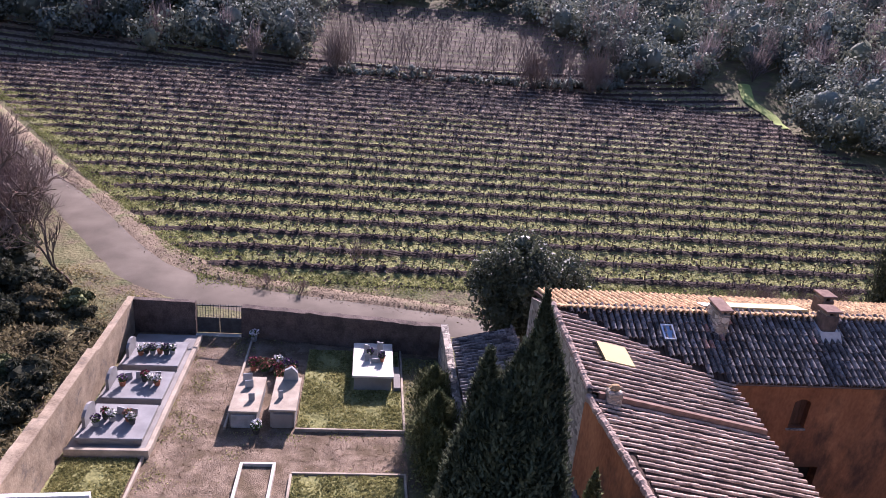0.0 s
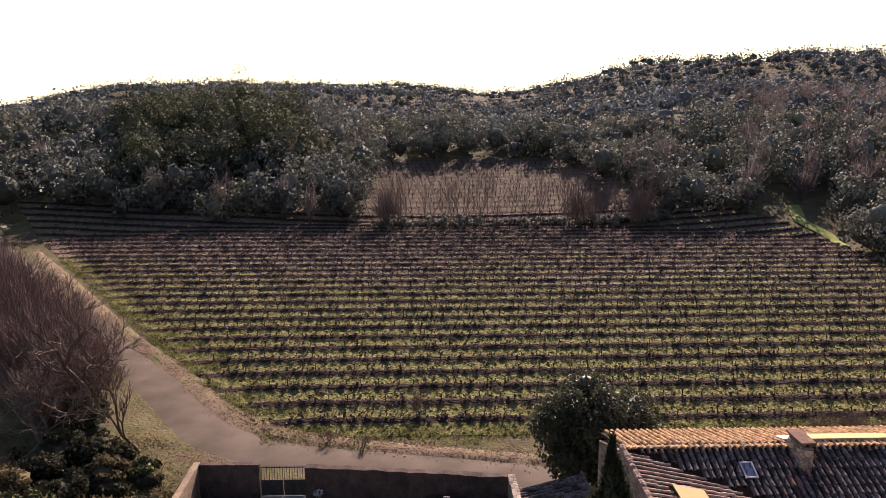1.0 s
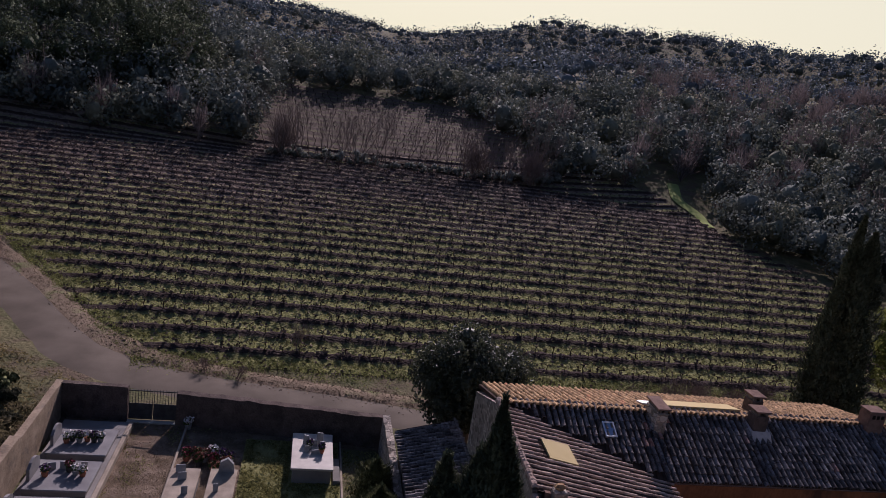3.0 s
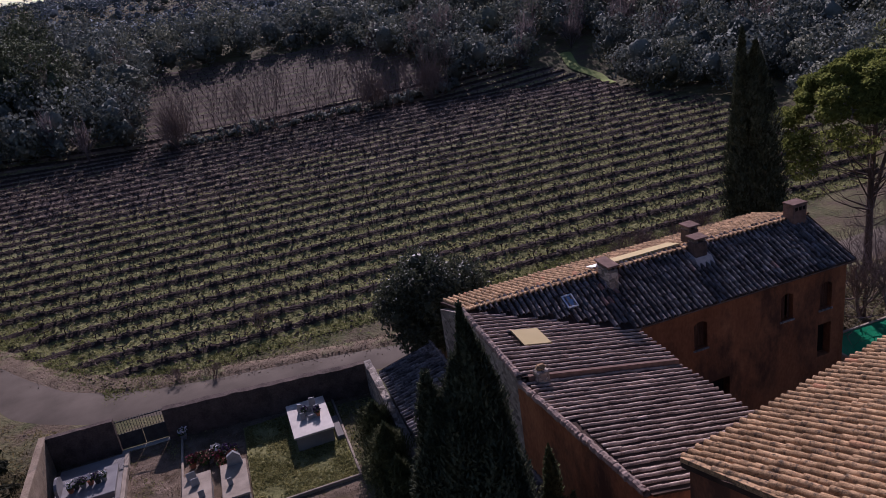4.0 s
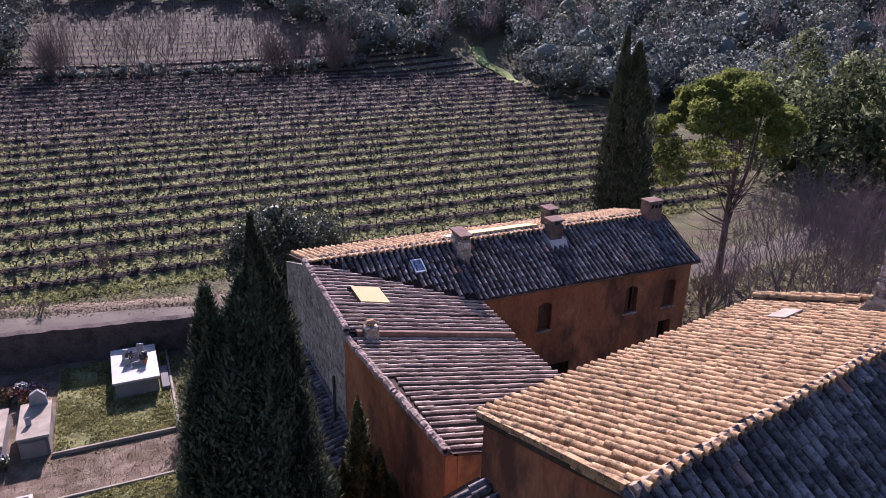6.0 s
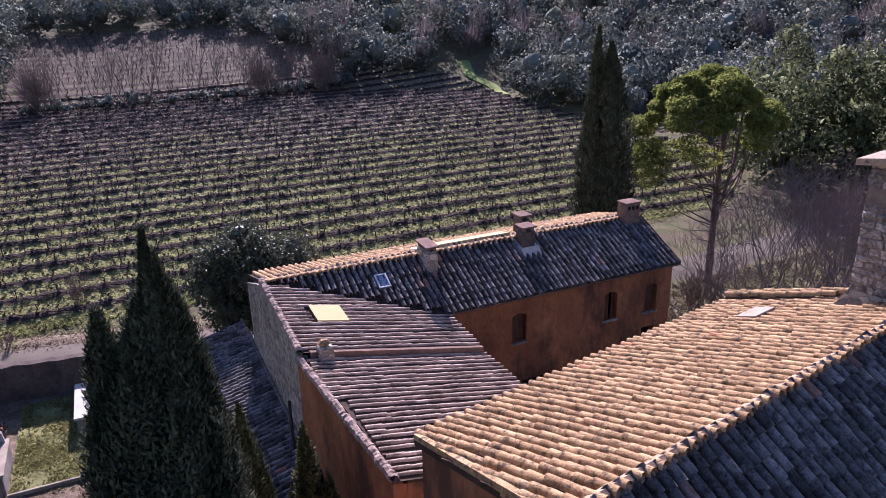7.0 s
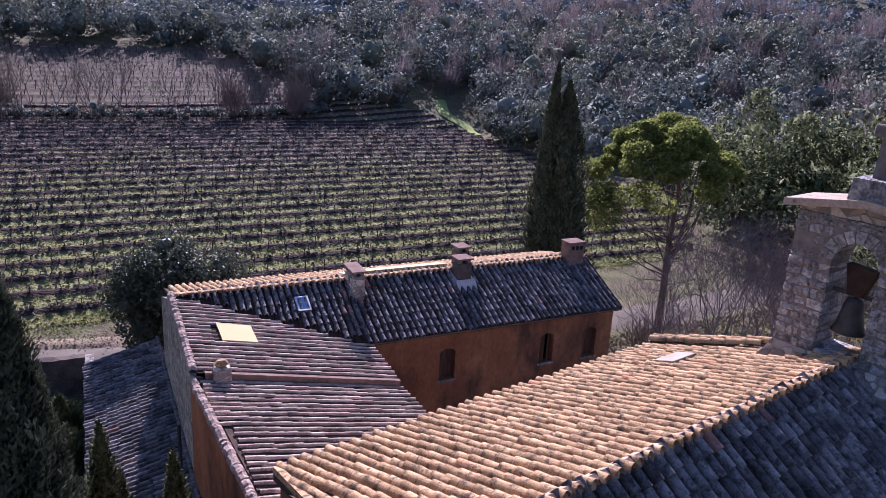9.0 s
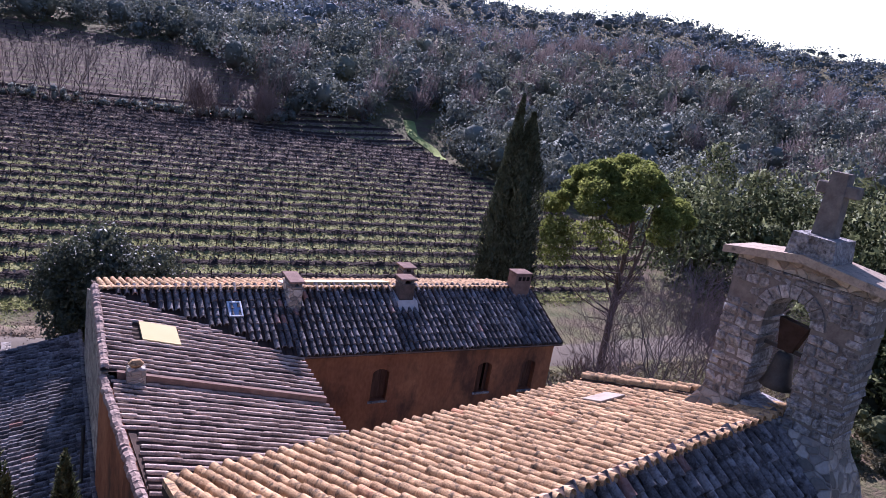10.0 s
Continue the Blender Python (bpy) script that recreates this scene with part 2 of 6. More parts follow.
def mesh_of(name, verts, faces, mat, smooth=False):
    """A mesh from arrays: verts (n, 3) and faces (m, 3 or 4)."""
    v, f = np.asarray(verts, dtype=np.float32), np.asarray(faces, dtype=np.int32)
    me = bpy.data.meshes.new(name)
    k = f.shape[1]
    me.vertices.add(len(v))
    me.vertices.foreach_set("co", v.ravel())
    me.loops.add(f.size)
    me.loops.foreach_set("vertex_index", f.ravel())
    me.polygons.add(len(f))
    me.polygons.foreach_set("loop_start", np.arange(0, f.size, k, dtype=np.int32))
    me.polygons.foreach_set("loop_total", np.full(len(f), k, dtype=np.int32))
    me.polygons.foreach_set("use_smooth", np.full(len(f), smooth))
    me.update(calc_edges=True)
    me.materials.append(mat)
    return me


def part(name, bm, mat, parent, label="", smooth=False):
    """Links a bmesh as one mesh object under a thing or a part."""
    me = bpy.data.meshes.new(name)
    bm.normal_update()
    bm.to_mesh(me)
    bm.free()
    me.materials.append(mat)
    if smooth:
        me.polygons.foreach_set("use_smooth", np.full(len(me.polygons), True))
    ob = new(name, me)
    ob.parent = parent
    return tagged(ob, label)


def thing(name, label, category, m=None, group="", kind=""):
    ob = new(name)
    if m is not None:
        ob.matrix_basis = m
    return tagged(ob, label, category, group, kind)


def box(bm, x0, x1, y0, y1, z0, z1, m=None, bevel=0.0):
    vs = [bm.verts.new((x, y, z)) for x in (x0, x1) for y in (y0, y1) for z in (z0, z1)]
    fs = [bm.faces.new([vs[i] for i in q]) for q in ((0, 1, 3, 2), (4, 6, 7, 5), (0, 4, 5, 1), (2, 3, 7, 6), (0, 2, 6, 4), (1, 5, 7, 3))]
    if bevel:
        bm.normal_update()
        es = {e for f in fs for e in f.edges}
        out = bmesh.ops.bevel(bm, geom=list(es), offset=bevel, segments=1, affect="EDGES")
        vs = list({v for f in out["faces"] for v in f.verts} | {v for v in vs if v.is_valid})
    if m is not None:
        for v in vs:
            v.co = m @ v.co
    return vs


def box_bm(x0, x1, y0, y1, z0, z1, m=None, bevel=0.0):
    bm = bmesh.new()
    box(bm, x0, x1, y0, y1, z0, z1, m, bevel)
    return bm


def prism(points, y0, y1, axis="y", m=None):
    """A solid from an outline of (a, z) points, drawn out from y0 to y1 along the axis."""
    bm = bmesh.new()
    ends = []
    for y in (y0, y1):
        ends.append([bm.verts.new((a, y, z) if axis == "y" else (y, a, z)) for a, z in points])
    n = len(points)
    bm.faces.new(ends[0])
    bm.faces.new(ends[1][::-1])
    for i in range(n):
        bm.faces.new((ends[0][i], ends[1][i], ends[1][(i + 1) % n], ends[0][(i + 1) % n]))
    bmesh.ops.recalc_face_normals(bm, faces=bm.faces)
    if m is not None:
        bmesh.ops.transform(bm, matrix=m, verts=bm.verts)
    return bm


def tube(points, radii, sides=6):
    """Arrays of a tapering tube along points."""
    pts = [Vector(p) for p in points]
    verts, faces = [], []
    for i, p in enumerate(pts):
        d = (pts[min(i + 1, len(pts) - 1)] - pts[max(i - 1, 0)]).normalized()
        side = d.orthogonal().normalized() if abs(d.z) < 0.9 else Vector((1, 0, 0))
        side = (side - d * side.dot(d)).normalized()
        up = d.cross(side)
        for k in range(sides):
            q = 2 * math.pi * k / sides
            verts.append(p + (side * math.cos(q) + up * math.sin(q)) * radii[i])
    for i in range(len(pts) - 1):
        for k in range(sides):
            faces.append((i * sides + k, i * sides + (k + 1) % sides, (i + 1) * sides + (k + 1) % sides, (i + 1) * sides + k))
    return np.array([tuple(v) for v in verts]), np.array(faces)


def join(pieces):
    vs, fs, k = [], [], 0
    for v, f in pieces:
        vs.append(v)
        fs.append(f + k)
        k += len(v)
    return np.concatenate(vs), np.concatenate(fs)


def leaf_cards(centres, size, r, flat=0.0, long=1.6):
    """Small bent leaves at the centres, turned at random: two triangles each, folded along the middle."""
    n = len(centres)
    d = r.normal(size=(n, 3))
    d[:, 2] *= 1 - flat
    d /= np.linalg.norm(d, axis=1, keepdims=True)
    t = r.normal(size=(n, 3))
    t -= d * (t * d).sum(1, keepdims=True)
    t /= np.linalg.norm(t, axis=1, keepdims=True)
    b = np.cross(d, t)
    s = (size * r.uniform(0.6, 1.3, n))[:, None]
    v = np.stack([centres - t * s * long / 2, centres + b * s / 2 + d * s * 0.15, centres + t * s * long / 2, centres - b * s / 2 + d * s * 0.15], 1).reshape(-1, 3)
    return v, np.arange(4 * n).reshape(n, 4)


def ball_points(n, centre, radius, r, shell=0.45):
    d = r.normal(size=(n, 3))
    d /= np.linalg.norm(d, axis=1, keepdims=True)
    return np.asarray(centre) + d * np.asarray(radius) * (shell + (1 - shell) * r.random((n, 1)) ** 0.5)


def lump(centre, radius, r, sides=7, rings=5):
    """A dark uneven core that closes a crown from within."""
    vs, fs = [], []
    for i in range(rings + 1):
        p = math.pi * i / rings
        for k in range(sides):
            q = 2 * math.pi * k / sides
            w = 0.8 + 0.35 * r.random()
            vs.append((centre[0] + radius[0] * w * math.sin(p) * math.cos(q), centre[1] + radius[1] * w * math.sin(p) * math.sin(q), centre[2] + radius[2] * w * math.cos(p)))
    for i in range(rings):
        for k in range(sides):
            fs.append((i * sides + k, i * sides + (k + 1) % sides, (i + 1) * sides + (k + 1) % sides, (i + 1) * sides + k))
    return np.array(vs), np.array(fs)


# ---- the land ----
AZ = [-180, -75, -50, -38, -31, -28, -25, -22, -14, -6, 0, 3, 5, 8, 12, 16.5, 22, 28, 33, 37, 42.5, 48.6, 54, 60, 80, 180]
EL = [0.6, 0.6, 0.5, 0.6, 0.9, 1.2, 2.0, 2.7, 3.0, 2.9, 2.9, 2.6, 2.2, 2.4, 3.4, 4.5, 4.85, 4.95, 5.0, 5.3, 5.5, 5.3, 5.0, 4.6, 3.5, 0.6]
VX, VY, VZ = -12.5, -20.1, 18.5



def land(x, y):
    """Height of the ground: level round the church, a gentle vineyard slope, woods and hills beyond."""
    x, y = np.asarray(x, float), np.asarray(y, float)
    r = np.hypot(x - VX, y - VY)
    az = np.degrees(np.arctan2(x - VX, y - VY))
    near = 0.036 * np.clip(y - 22, 0, 80)
    ridge = np.where(az < 6, 640.0, 640 - 200 * np.clip((az - 6) / 12, 0, 1))
    top = VZ + ridge * np.tan(np.radians(np.interp(az, AZ, EL))) - 4.0
    ahead = np.clip((95 - np.abs(az)) / 25, 0, 1)
    k1 = np.clip((r - 114) / 56, 0, 1)
    k2 = np.clip((r - 170) / (ridge - 170), 0, 1)
    k3 = np.clip((r - ridge) / 600, 0, 1)
    knee = 12.5
    z = near + (knee - 2.9) * k1 + (top - knee) * k2 ** 0.9 * (1 - 0.8 * k3)
    z = z + ahead * (3.0 * np.exp(-(((r - 205) / 38) ** 2)) - 11.0 * np.exp(-(((r - 310) / 62) ** 2)) * np.clip((ridge - 300) / 300, 0.55, 1))
    z = z + 5.0 * np.exp(-(((az + 15) / 7) ** 2) - ((r - 165) / 30) ** 2)
    z = z * (ahead * (k1 > 0) + (k1 <= 0))
    z = z + 1.6 * np.sin(x * 0.021 + 1) * np.sin(y * 0.027) * k1
    z = z + np.where(k2 > 0.02, 2.5 * np.sin(x * 0.045) * np.sin(y * 0.038 + 2) * np.minimum(k2 * 4, 1), 0)
    west = np.clip((-25.2 - x) / 3.0, 0, 1) * np.clip((13 - y) / 6, 0, 1)
    return z + west * (0.7 + 0.35 * np.sin(x * 0.5) * np.sin(y * 0.4))


def grid_sheet(name, xs, ys, height, mat, smooth=True):
    gx, gy = np.meshgrid(xs, ys)
    v = np.stack([gx, gy, height(gx, gy)], -1).reshape(-1, 3)
    nx = len(xs)
    i = (np.arange(len(ys) - 1)[:, None] * nx + np.arange(nx - 1)[None]).ravel()
    return mesh_of(name, v, np.stack([i, i + 1, i + nx + 1, i + nx], 1), mat, smooth)


def steps(*spans):
    out = [spans[0][0]]
    for a, b, d in spans:
        out += list(np.linspace(a, b, max(2, int(round((b - a) / d)) + 1))[1:])
    return np.array(out)


GRASS_GROUND = material("rough_winter_grass", (0.045, 0.055, 0.02), (0.17, 0.145, 0.075), 0.5, 0.95, 0.9, 5, 0.8, ((0.10, 0.075, 0.05), 0.35, 0.5), bump_size=0.15)
xs = steps((-2600, -700, 190), (-700, -120, 20), (-120, -45, 4), (-45, 60, 1.5), (60, 150, 5), (150, 700, 20), (700, 2600, 190))
ys = steps((-1500, -200, 130), (-200, -40, 16), (-40, 30, 1.5), (30, 110, 3), (110, 200, 4), (200, 760, 14), (760, 2600, 180))
ground = new("ground", grid_sheet("ground", xs, ys, land, GRASS_GROUND))
tagged(ground, "rough winter grass and scrub land rising to hills", "ground", kind="structure")

ROW0, PITCH, NROWS = 22.2, 2.65, 28


def field_west(y):
    return -23.6 - (y - 23) * 0.73


def field_east(y):
    return np.interp(y, [18, 24, 33, 45, 52, 65, 78, 88, 98], [32, 40, 46, 47.5, 46, 45, 45.5, 43, 34])


def vine_ground(x, y):
    p = ((y - ROW0) / PITCH) % 1.0
    mound = (0.36 + 0.04 * np.sin(x * 0.9 + y) * np.sin(x * 0.23 + y * 3.0)) * np.exp(-((np.minimum(p, 1 - p)) / 0.15) ** 2)
    rough = 0.05 * np.sin(x * 3.1 + 2 * np.sin(y * 1.7)) * np.sin(y * 5.3 + x) + 0.04 * np.sin(x * 7.7 + y * 3)
    return land(x, y) + 0.05 + (mound + rough) * np.clip((y - 20.25) / 1.2, -0.3, 1) * np.clip((x - field_west(y) - 0.8) / 1.8, 0.1, 1)


fy = np.arange(20.2, 98, 0.28)
fu = np.linspace(0, 1, 240)
gu, gy = np.meshgrid(fu, fy)
near_edge = field_west(gy)
gx = near_edge + gu * (field_east(gy) - near_edge)
fv = np.stack([gx, gy, vine_ground(gx, gy)], -1).reshape(-1, 3)
i = (np.arange(len(fy) - 1)[:, None] * 240 + np.arange(239)[None]).ravel()


def vineyard_material():
    m = material("vineyard_soil_and_grass", (0.08, 0.058, 0.045), (0.27, 0.205, 0.155), 0.9, 0.95, 1.0, 5, 1.1, bump_size=0.2, stretch=(0.7, 1.6, 1))
    n, l = m.node_tree.nodes, m.node_tree.links
    b = n["Principled BSDF"]
    old = b.inputs["Base Color"].links[0].from_socket
    geo = n.new("ShaderNodeNewGeometry")
    sep = n.new("ShaderNodeSeparateXYZ")
    l.new(geo.outputs["Position"], sep.inputs[0])
    ph = n.new("ShaderNodeMath")
    ph.operation = "MULTIPLY_ADD"
    ph.inputs[1].default_value, ph.inputs[2].default_value = 1 / PITCH, -ROW0 / PITCH + 200.5
    l.new(sep.outputs["Y"], ph.inputs[0])
    fr = n.new("ShaderNodeMath")
    fr.operation = "FRACT"
    l.new(ph.outputs[0], fr.inputs[0])
    off = n.new("ShaderNodeMath")
    off.operation = "SUBTRACT"
    off.inputs[1].default_value = 0.5
    l.new(fr.outputs[0], off.inputs[0])
    ab = n.new("ShaderNodeMath")
    ab.operation = "ABSOLUTE"
    l.new(off.outputs[0], ab.inputs[0])
    patch, blades = n.new("ShaderNodeTexNoise"), n.new("ShaderNodeTexNoise")
    for t, s in ((patch, 0.075), (blades, 2.2)):
        t.inputs["Scale"].default_value, t.inputs["Detail"].default_value = s, 5
        l.new(geo.outputs["Position"], t.inputs["Vector"])
    tot = n.new("ShaderNodeMath")
    tot.operation = "MULTIPLY_ADD"
    l.new(ab.outputs[0], tot.inputs[0])
    tot.inputs[1].default_value = 1.0
    l.new(patch.outputs["Fac"], tot.inputs[2])
    tot2 = n.new("ShaderNodeMath")
    tot2.operation = "MULTIPLY_ADD"
    l.new(blades.outputs["Fac"], tot2.inputs[0])
    tot2.inputs[1].default_value = 0.9
    l.new(tot.outputs[0], tot2.inputs[2])
    # grass thins out away from the road
    far = n.new("ShaderNodeMapRange")
    far.inputs["From Min"].default_value, far.inputs["From Max"].default_value = 25, 75
    far.inputs["To Min"].default_value, far.inputs["To Max"].default_value = 0.3, -0.3
    l.new(sep.outputs["Y"], far.inputs["Value"])
    tot3 = n.new("ShaderNodeMath")
    l.new(tot2.outputs[0], tot3.inputs[0])
    l.new(far.outputs[0], tot3.inputs[1])
    cut = n.new("ShaderNodeMapRange")
    cut.inputs["From Min"].default_value, cut.inputs["From Max"].default_value = 0.98, 1.2
    l.new(tot3.outputs[0], cut.inputs["Value"])
    mx = n.new("ShaderNodeMix")
    mx.data_type = "RGBA"
    l.new(cut.outputs[0], mx.inputs["Factor"])
    l.new(old, mx.inputs["A"])
    mx.inputs["B"].default_value = (0.185, 0.18, 0.07, 1)
    # hoed earth under the vines, darkened further to paint in the rows' shadow
    hoed_shade = n.new("ShaderNodeMapRange")
    hoed_shade.inputs["From Min"].default_value, hoed_shade.inputs["From Max"].default_value = 0.13, 0.21
    wav = n.new("ShaderNodeMath")
    wav.operation = "MULTIPLY_ADD"
    wav.inputs[1].default_value = 0.08
    l.new(blades.outputs["Fac"], wav.inputs[0])
    l.new(ab.outputs[0], wav.inputs[2])
    sh = n.new("ShaderNodeMath")
    sh.operation = "SUBTRACT"
    sh.inputs[1].default_value = 0.04
    l.new(wav.outputs[0], sh.inputs[0])
    l.new(sh.outputs[0], hoed_shade.inputs["Value"])
    mh = n.new("ShaderNodeMix")
    mh.data_type = "RGBA"
    l.new(hoed_shade.outputs[0], mh.inputs["Factor"])
    mh.inputs["A"].default_value = (0.04, 0.029, 0.024, 1)
    l.new(mx.outputs["Result"], mh.inputs["B"])
    l.new(mh.outputs["Result"], b.inputs["Base Color"])
    return m


field = new("vineyard_ground", mesh_of("vineyard_ground", fv, np.stack([i, i + 1, i + 241, i + 240], 1), vineyard_material(), True))
tagged(field, "ploughed vineyard soil with green grass strips", "field", kind="structure")


def ribbon(name, line, lift, mat, label, category, crown=0.0, aside=0.0, rag=0.02):
    """A strip of ground along a line of (x, y, half width)."""
    pts = np.array(line, float)
    t = np.linspace(0, len(pts) - 1, (len(pts) - 1) * 10 + 1)
    pts = np.stack([np.interp(t, np.arange(len(pts)), pts[:, k]) for k in range(3)], 1)
    for _ in range(6):
        pts[1:-1] = (pts[:-2] + 2 * pts[1:-1] + pts[2:]) / 4
    d = np.gradient(pts[:, :2], axis=0)
    d /= np.linalg.norm(d, axis=1, keepdims=True)
    side = np.stack([-d[:, 1], d[:, 0]], 1)
    vs = []
    for w in (-1, -0.5, 0, 0.5, 1):
        jag = 1 + (rag * rng.standard_normal(len(pts)) if abs(w) == 1 else 0)
        q = pts[:, :2] + side * (pts[:, 2] * w * jag + aside)[:, None]
        vs.append(np.column_stack([q, land(q[:, 0], q[:, 1]) + lift + crown * (1 - w * w) - (0.1 if abs(w) == 1 else 0)]))
    v = np.stack(vs, 1).reshape(-1, 3)
    n = len(pts)
    f = [(k * 5 + j, k * 5 + j + 1, k * 5 + j + 6, k * 5 + j + 5) for k in range(n - 1) for j in range(4)]
    return tagged(new(name, mesh_of(name, v, f, mat, True)), label, category, kind="structure")


VERGE = material("pebbly_verge", (0.09, 0.067, 0.043), (0.29, 0.22, 0.145), 0.8, 0.95, 0.9, 14, 1.0, ((0.10, 0.14, 0.03), 0.4, 0.56), bump_size=0.06)
LANE = [(-85, 96, 2.0), (-66, 72, 2.0), (-54, 56.5, 2.0), (-38.6, 38.4, 1.85), (-32.2, 30.4, 1.85), (-28.1, 24.8, 1.85), (-25.3, 20.9, 1.85), (-22, 18.6, 1.8), (-18.5, 17.4, 1.7), (-11, 16.2, 1.45), (-4, 14.4, 1.4), (6, 12.4, 1.4), (16, 11.4, 1.6), (24, 11.2, 1.7), (36, 12, 1.8), (60, 15, 1.8)]
VERGE_LINE = [(-63, 73.7, 0.9), (-51.2, 58.2, 0.9), (-36.9, 38.5, 1.0), (-30.1, 30.7, 1.1), (-26.4, 25.5, 1.2), (-23.7, 22.8, 1.3), (-20.8, 20.8, 1.1), (-17.2, 19.5, 0.9), (-13, 18.4, 0.8), (-6, 17.0, 0.8), (4, 15.4, 0.9), (14, 14.6, 0.9), (20, 14.6, 0.6)]
ribbon("verge", VERGE_LINE, 0.06, VERGE, "pebbly verge with tufts of grass beside the road", "verge", 0.06)
ribbon("road", LANE, 0.07, ASPHALT, "worn grey asphalt lane curving past the cemetery", "road", 0.03)

# ---- roofs of half-round tiles ----
def tile_mesh(name, length, r0, r1, sides=8):
    """One half-round clay tile lying along +y, wider at its lower end, with a thick lip."""
    vs, fs = [], []
    for y, r in ((0, r0), (length, r1), (0, r0), (0, r0 - 0.028)):
        for k in range(sides + 1):
            q = math.pi * k / sides
            vs.append((r * math.cos(q), y, r * 1.4 * math.sin(q)))
    n = sides + 1
    for k in range(sides):
        fs.append((k, k + 1, n + k + 1, n + k))
        fs.append((2 * n + k + 1, 2 * n + k, 3 * n + k, 3 * n + k + 1))
    return np.array(vs), np.array(fs)


TILE_SHAPES = [tile_mesh("tile", 0.44 + 0.02 * (k % 2), 0.087 + 0.003 * (k % 3 - 1), 0.076 + 0.003 * (k % 3 - 1)) for k in range(5)]
GREY_MESHES = [mesh_of("roof_tile", v, f, GREY_TILE, True) for v, f in TILE_SHAPES]
WING_MESHES = [mesh_of("roof_tile", v, f, WING_TILE, True) for v, f in TILE_SHAPES]
TILE_MESHES = [mesh_of("roof_tile", v, f, TILE, True) for v, f in TILE_SHAPES]


def tiled(parent, corner, along, up, width, depth, keep=None, near=None, pitch=0.235, lap=0.345, seed=1, singles=300, look=""):
    """Covers a slope with tiles. corner: its lower end; along and up: unit vectors on it. near(u, w) ranks the tiles: the lowest become pieces of their own."""
    r = np.random.default_rng(seed)
    along, up = Vector(along).normalized(), Vector(up).normalized()
    out = along.cross(up)
    if out.z < 0:
        out = -out
    base = Matrix((along, up, out)).transposed().to_4x4()
    spots = []
    for i in range(int(width / pitch)):
        wob = r.normal() * 0.012
        for j in range(int(depth / lap) + 1):
            u, w = (i + 0.5) * pitch + wob + r.normal() * 0.008, j * lap + r.normal() * 0.02 - 0.05
            if w > depth - 0.12 or (keep and not keep(u, w)):
                continue
            m = Matrix.Translation(Vector(corner) + along * u + up * w + out * (0.05 + r.normal() * 0.006)) @ base @ pose(0, 0, 0, {"wing": -1.3, "grey": -3.6}.get(look, -2.6) + r.normal() * 0.7, r.normal() * 2.0, r.normal() * 1.0) @ Matrix.Diagonal((0.7, 1, 0.5, 1) if look == "wing" else (1, 1, 1, 1))
            spots.append((near(u, w) if near else w, m, int(r.integers(5))))
    spots.sort(key=lambda s: s[0])
    for _, m, k in spots[:singles]:
        ob = new("roof_tile", {"grey": GREY_MESHES, "wing": WING_MESHES}.get(look, TILE_MESHES)[k])
        ob.parent, ob.matrix_basis = parent, m
    if spots[singles:]:
        pieces = []
        for _, m, k in spots[singles:]:
            v, f = TILE_SHAPES[k]
            a = np.array(m)
            pieces.append((v @ a[:3, :3].T + a[:3, 3], f))
        ob = new("roof_tiles", mesh_of("roof_tiles", *join(pieces), {"grey": GREY_REST, "wing": WING_REST}.get(look, TILE_REST), True))
        ob.parent = parent
        tagged(ob, kind="stuff")
    # channel tiles between the rows, coloured near black as in shade
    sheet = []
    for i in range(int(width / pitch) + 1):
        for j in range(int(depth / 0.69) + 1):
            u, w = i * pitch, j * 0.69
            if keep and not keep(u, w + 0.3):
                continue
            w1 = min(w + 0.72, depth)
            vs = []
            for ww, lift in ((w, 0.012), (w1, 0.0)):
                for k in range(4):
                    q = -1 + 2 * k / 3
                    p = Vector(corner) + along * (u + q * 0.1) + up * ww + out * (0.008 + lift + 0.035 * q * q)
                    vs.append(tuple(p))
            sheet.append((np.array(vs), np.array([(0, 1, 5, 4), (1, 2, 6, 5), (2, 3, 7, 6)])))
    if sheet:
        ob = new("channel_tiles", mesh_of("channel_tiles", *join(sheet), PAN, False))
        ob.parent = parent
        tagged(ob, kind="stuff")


def slab(points, thick):
    """A flat plate from its upper outline."""
    bm = bmesh.new()
    top = [bm.verts.new(p) for p in points]
    low = [bm.verts.new((p[0], p[1], p[2] - thick)) for p in points]
    bm.faces.new(top)
    bm.faces.new(low[::-1])
    for i in range(len(points)):
        j = (i + 1) % len(points)
        bm.faces.new((top[i], low[i], low[j], top[j]))
    bmesh.ops.recalc_face_normals(bm, faces=bm.faces)
    return bm


def ridge_row(parent, a, b, seed=3, name="ridge_tile"):
    a, b = Vector(a), Vector(b)
    d = (b - a).normalized()
    side = d.cross(Vector((0, 0, 1))).normalized()
    base = Matrix((side, d, side.cross(d))).transposed().to_4x4()
    r = np.random.default_rng(seed)
    n = int((b - a).length / 0.38)
    for i in range(n):
        ob = new(name, TILE_MESHES[int(r.integers(5))])
        ob.parent = parent
        ob.matrix_basis = Matrix.Translation(a + d * (i * 0.38) + Vector((0, 0, 0.07))) @ base @ pose(0, 0, 0, -1.5, r.normal() * 1, r.normal() * 0.6) @ Matrix.Diagonal((1.35, 1, 0.62, 1))


# ---- the priory house ----
EAVE, RIDGE_Y, RIDGE = 6.17, 2.65, 7.47
X0, X1 = -5.4, 10.9
house = thing("house", "two-storey ochre priory house with clay tile roofs", "house")


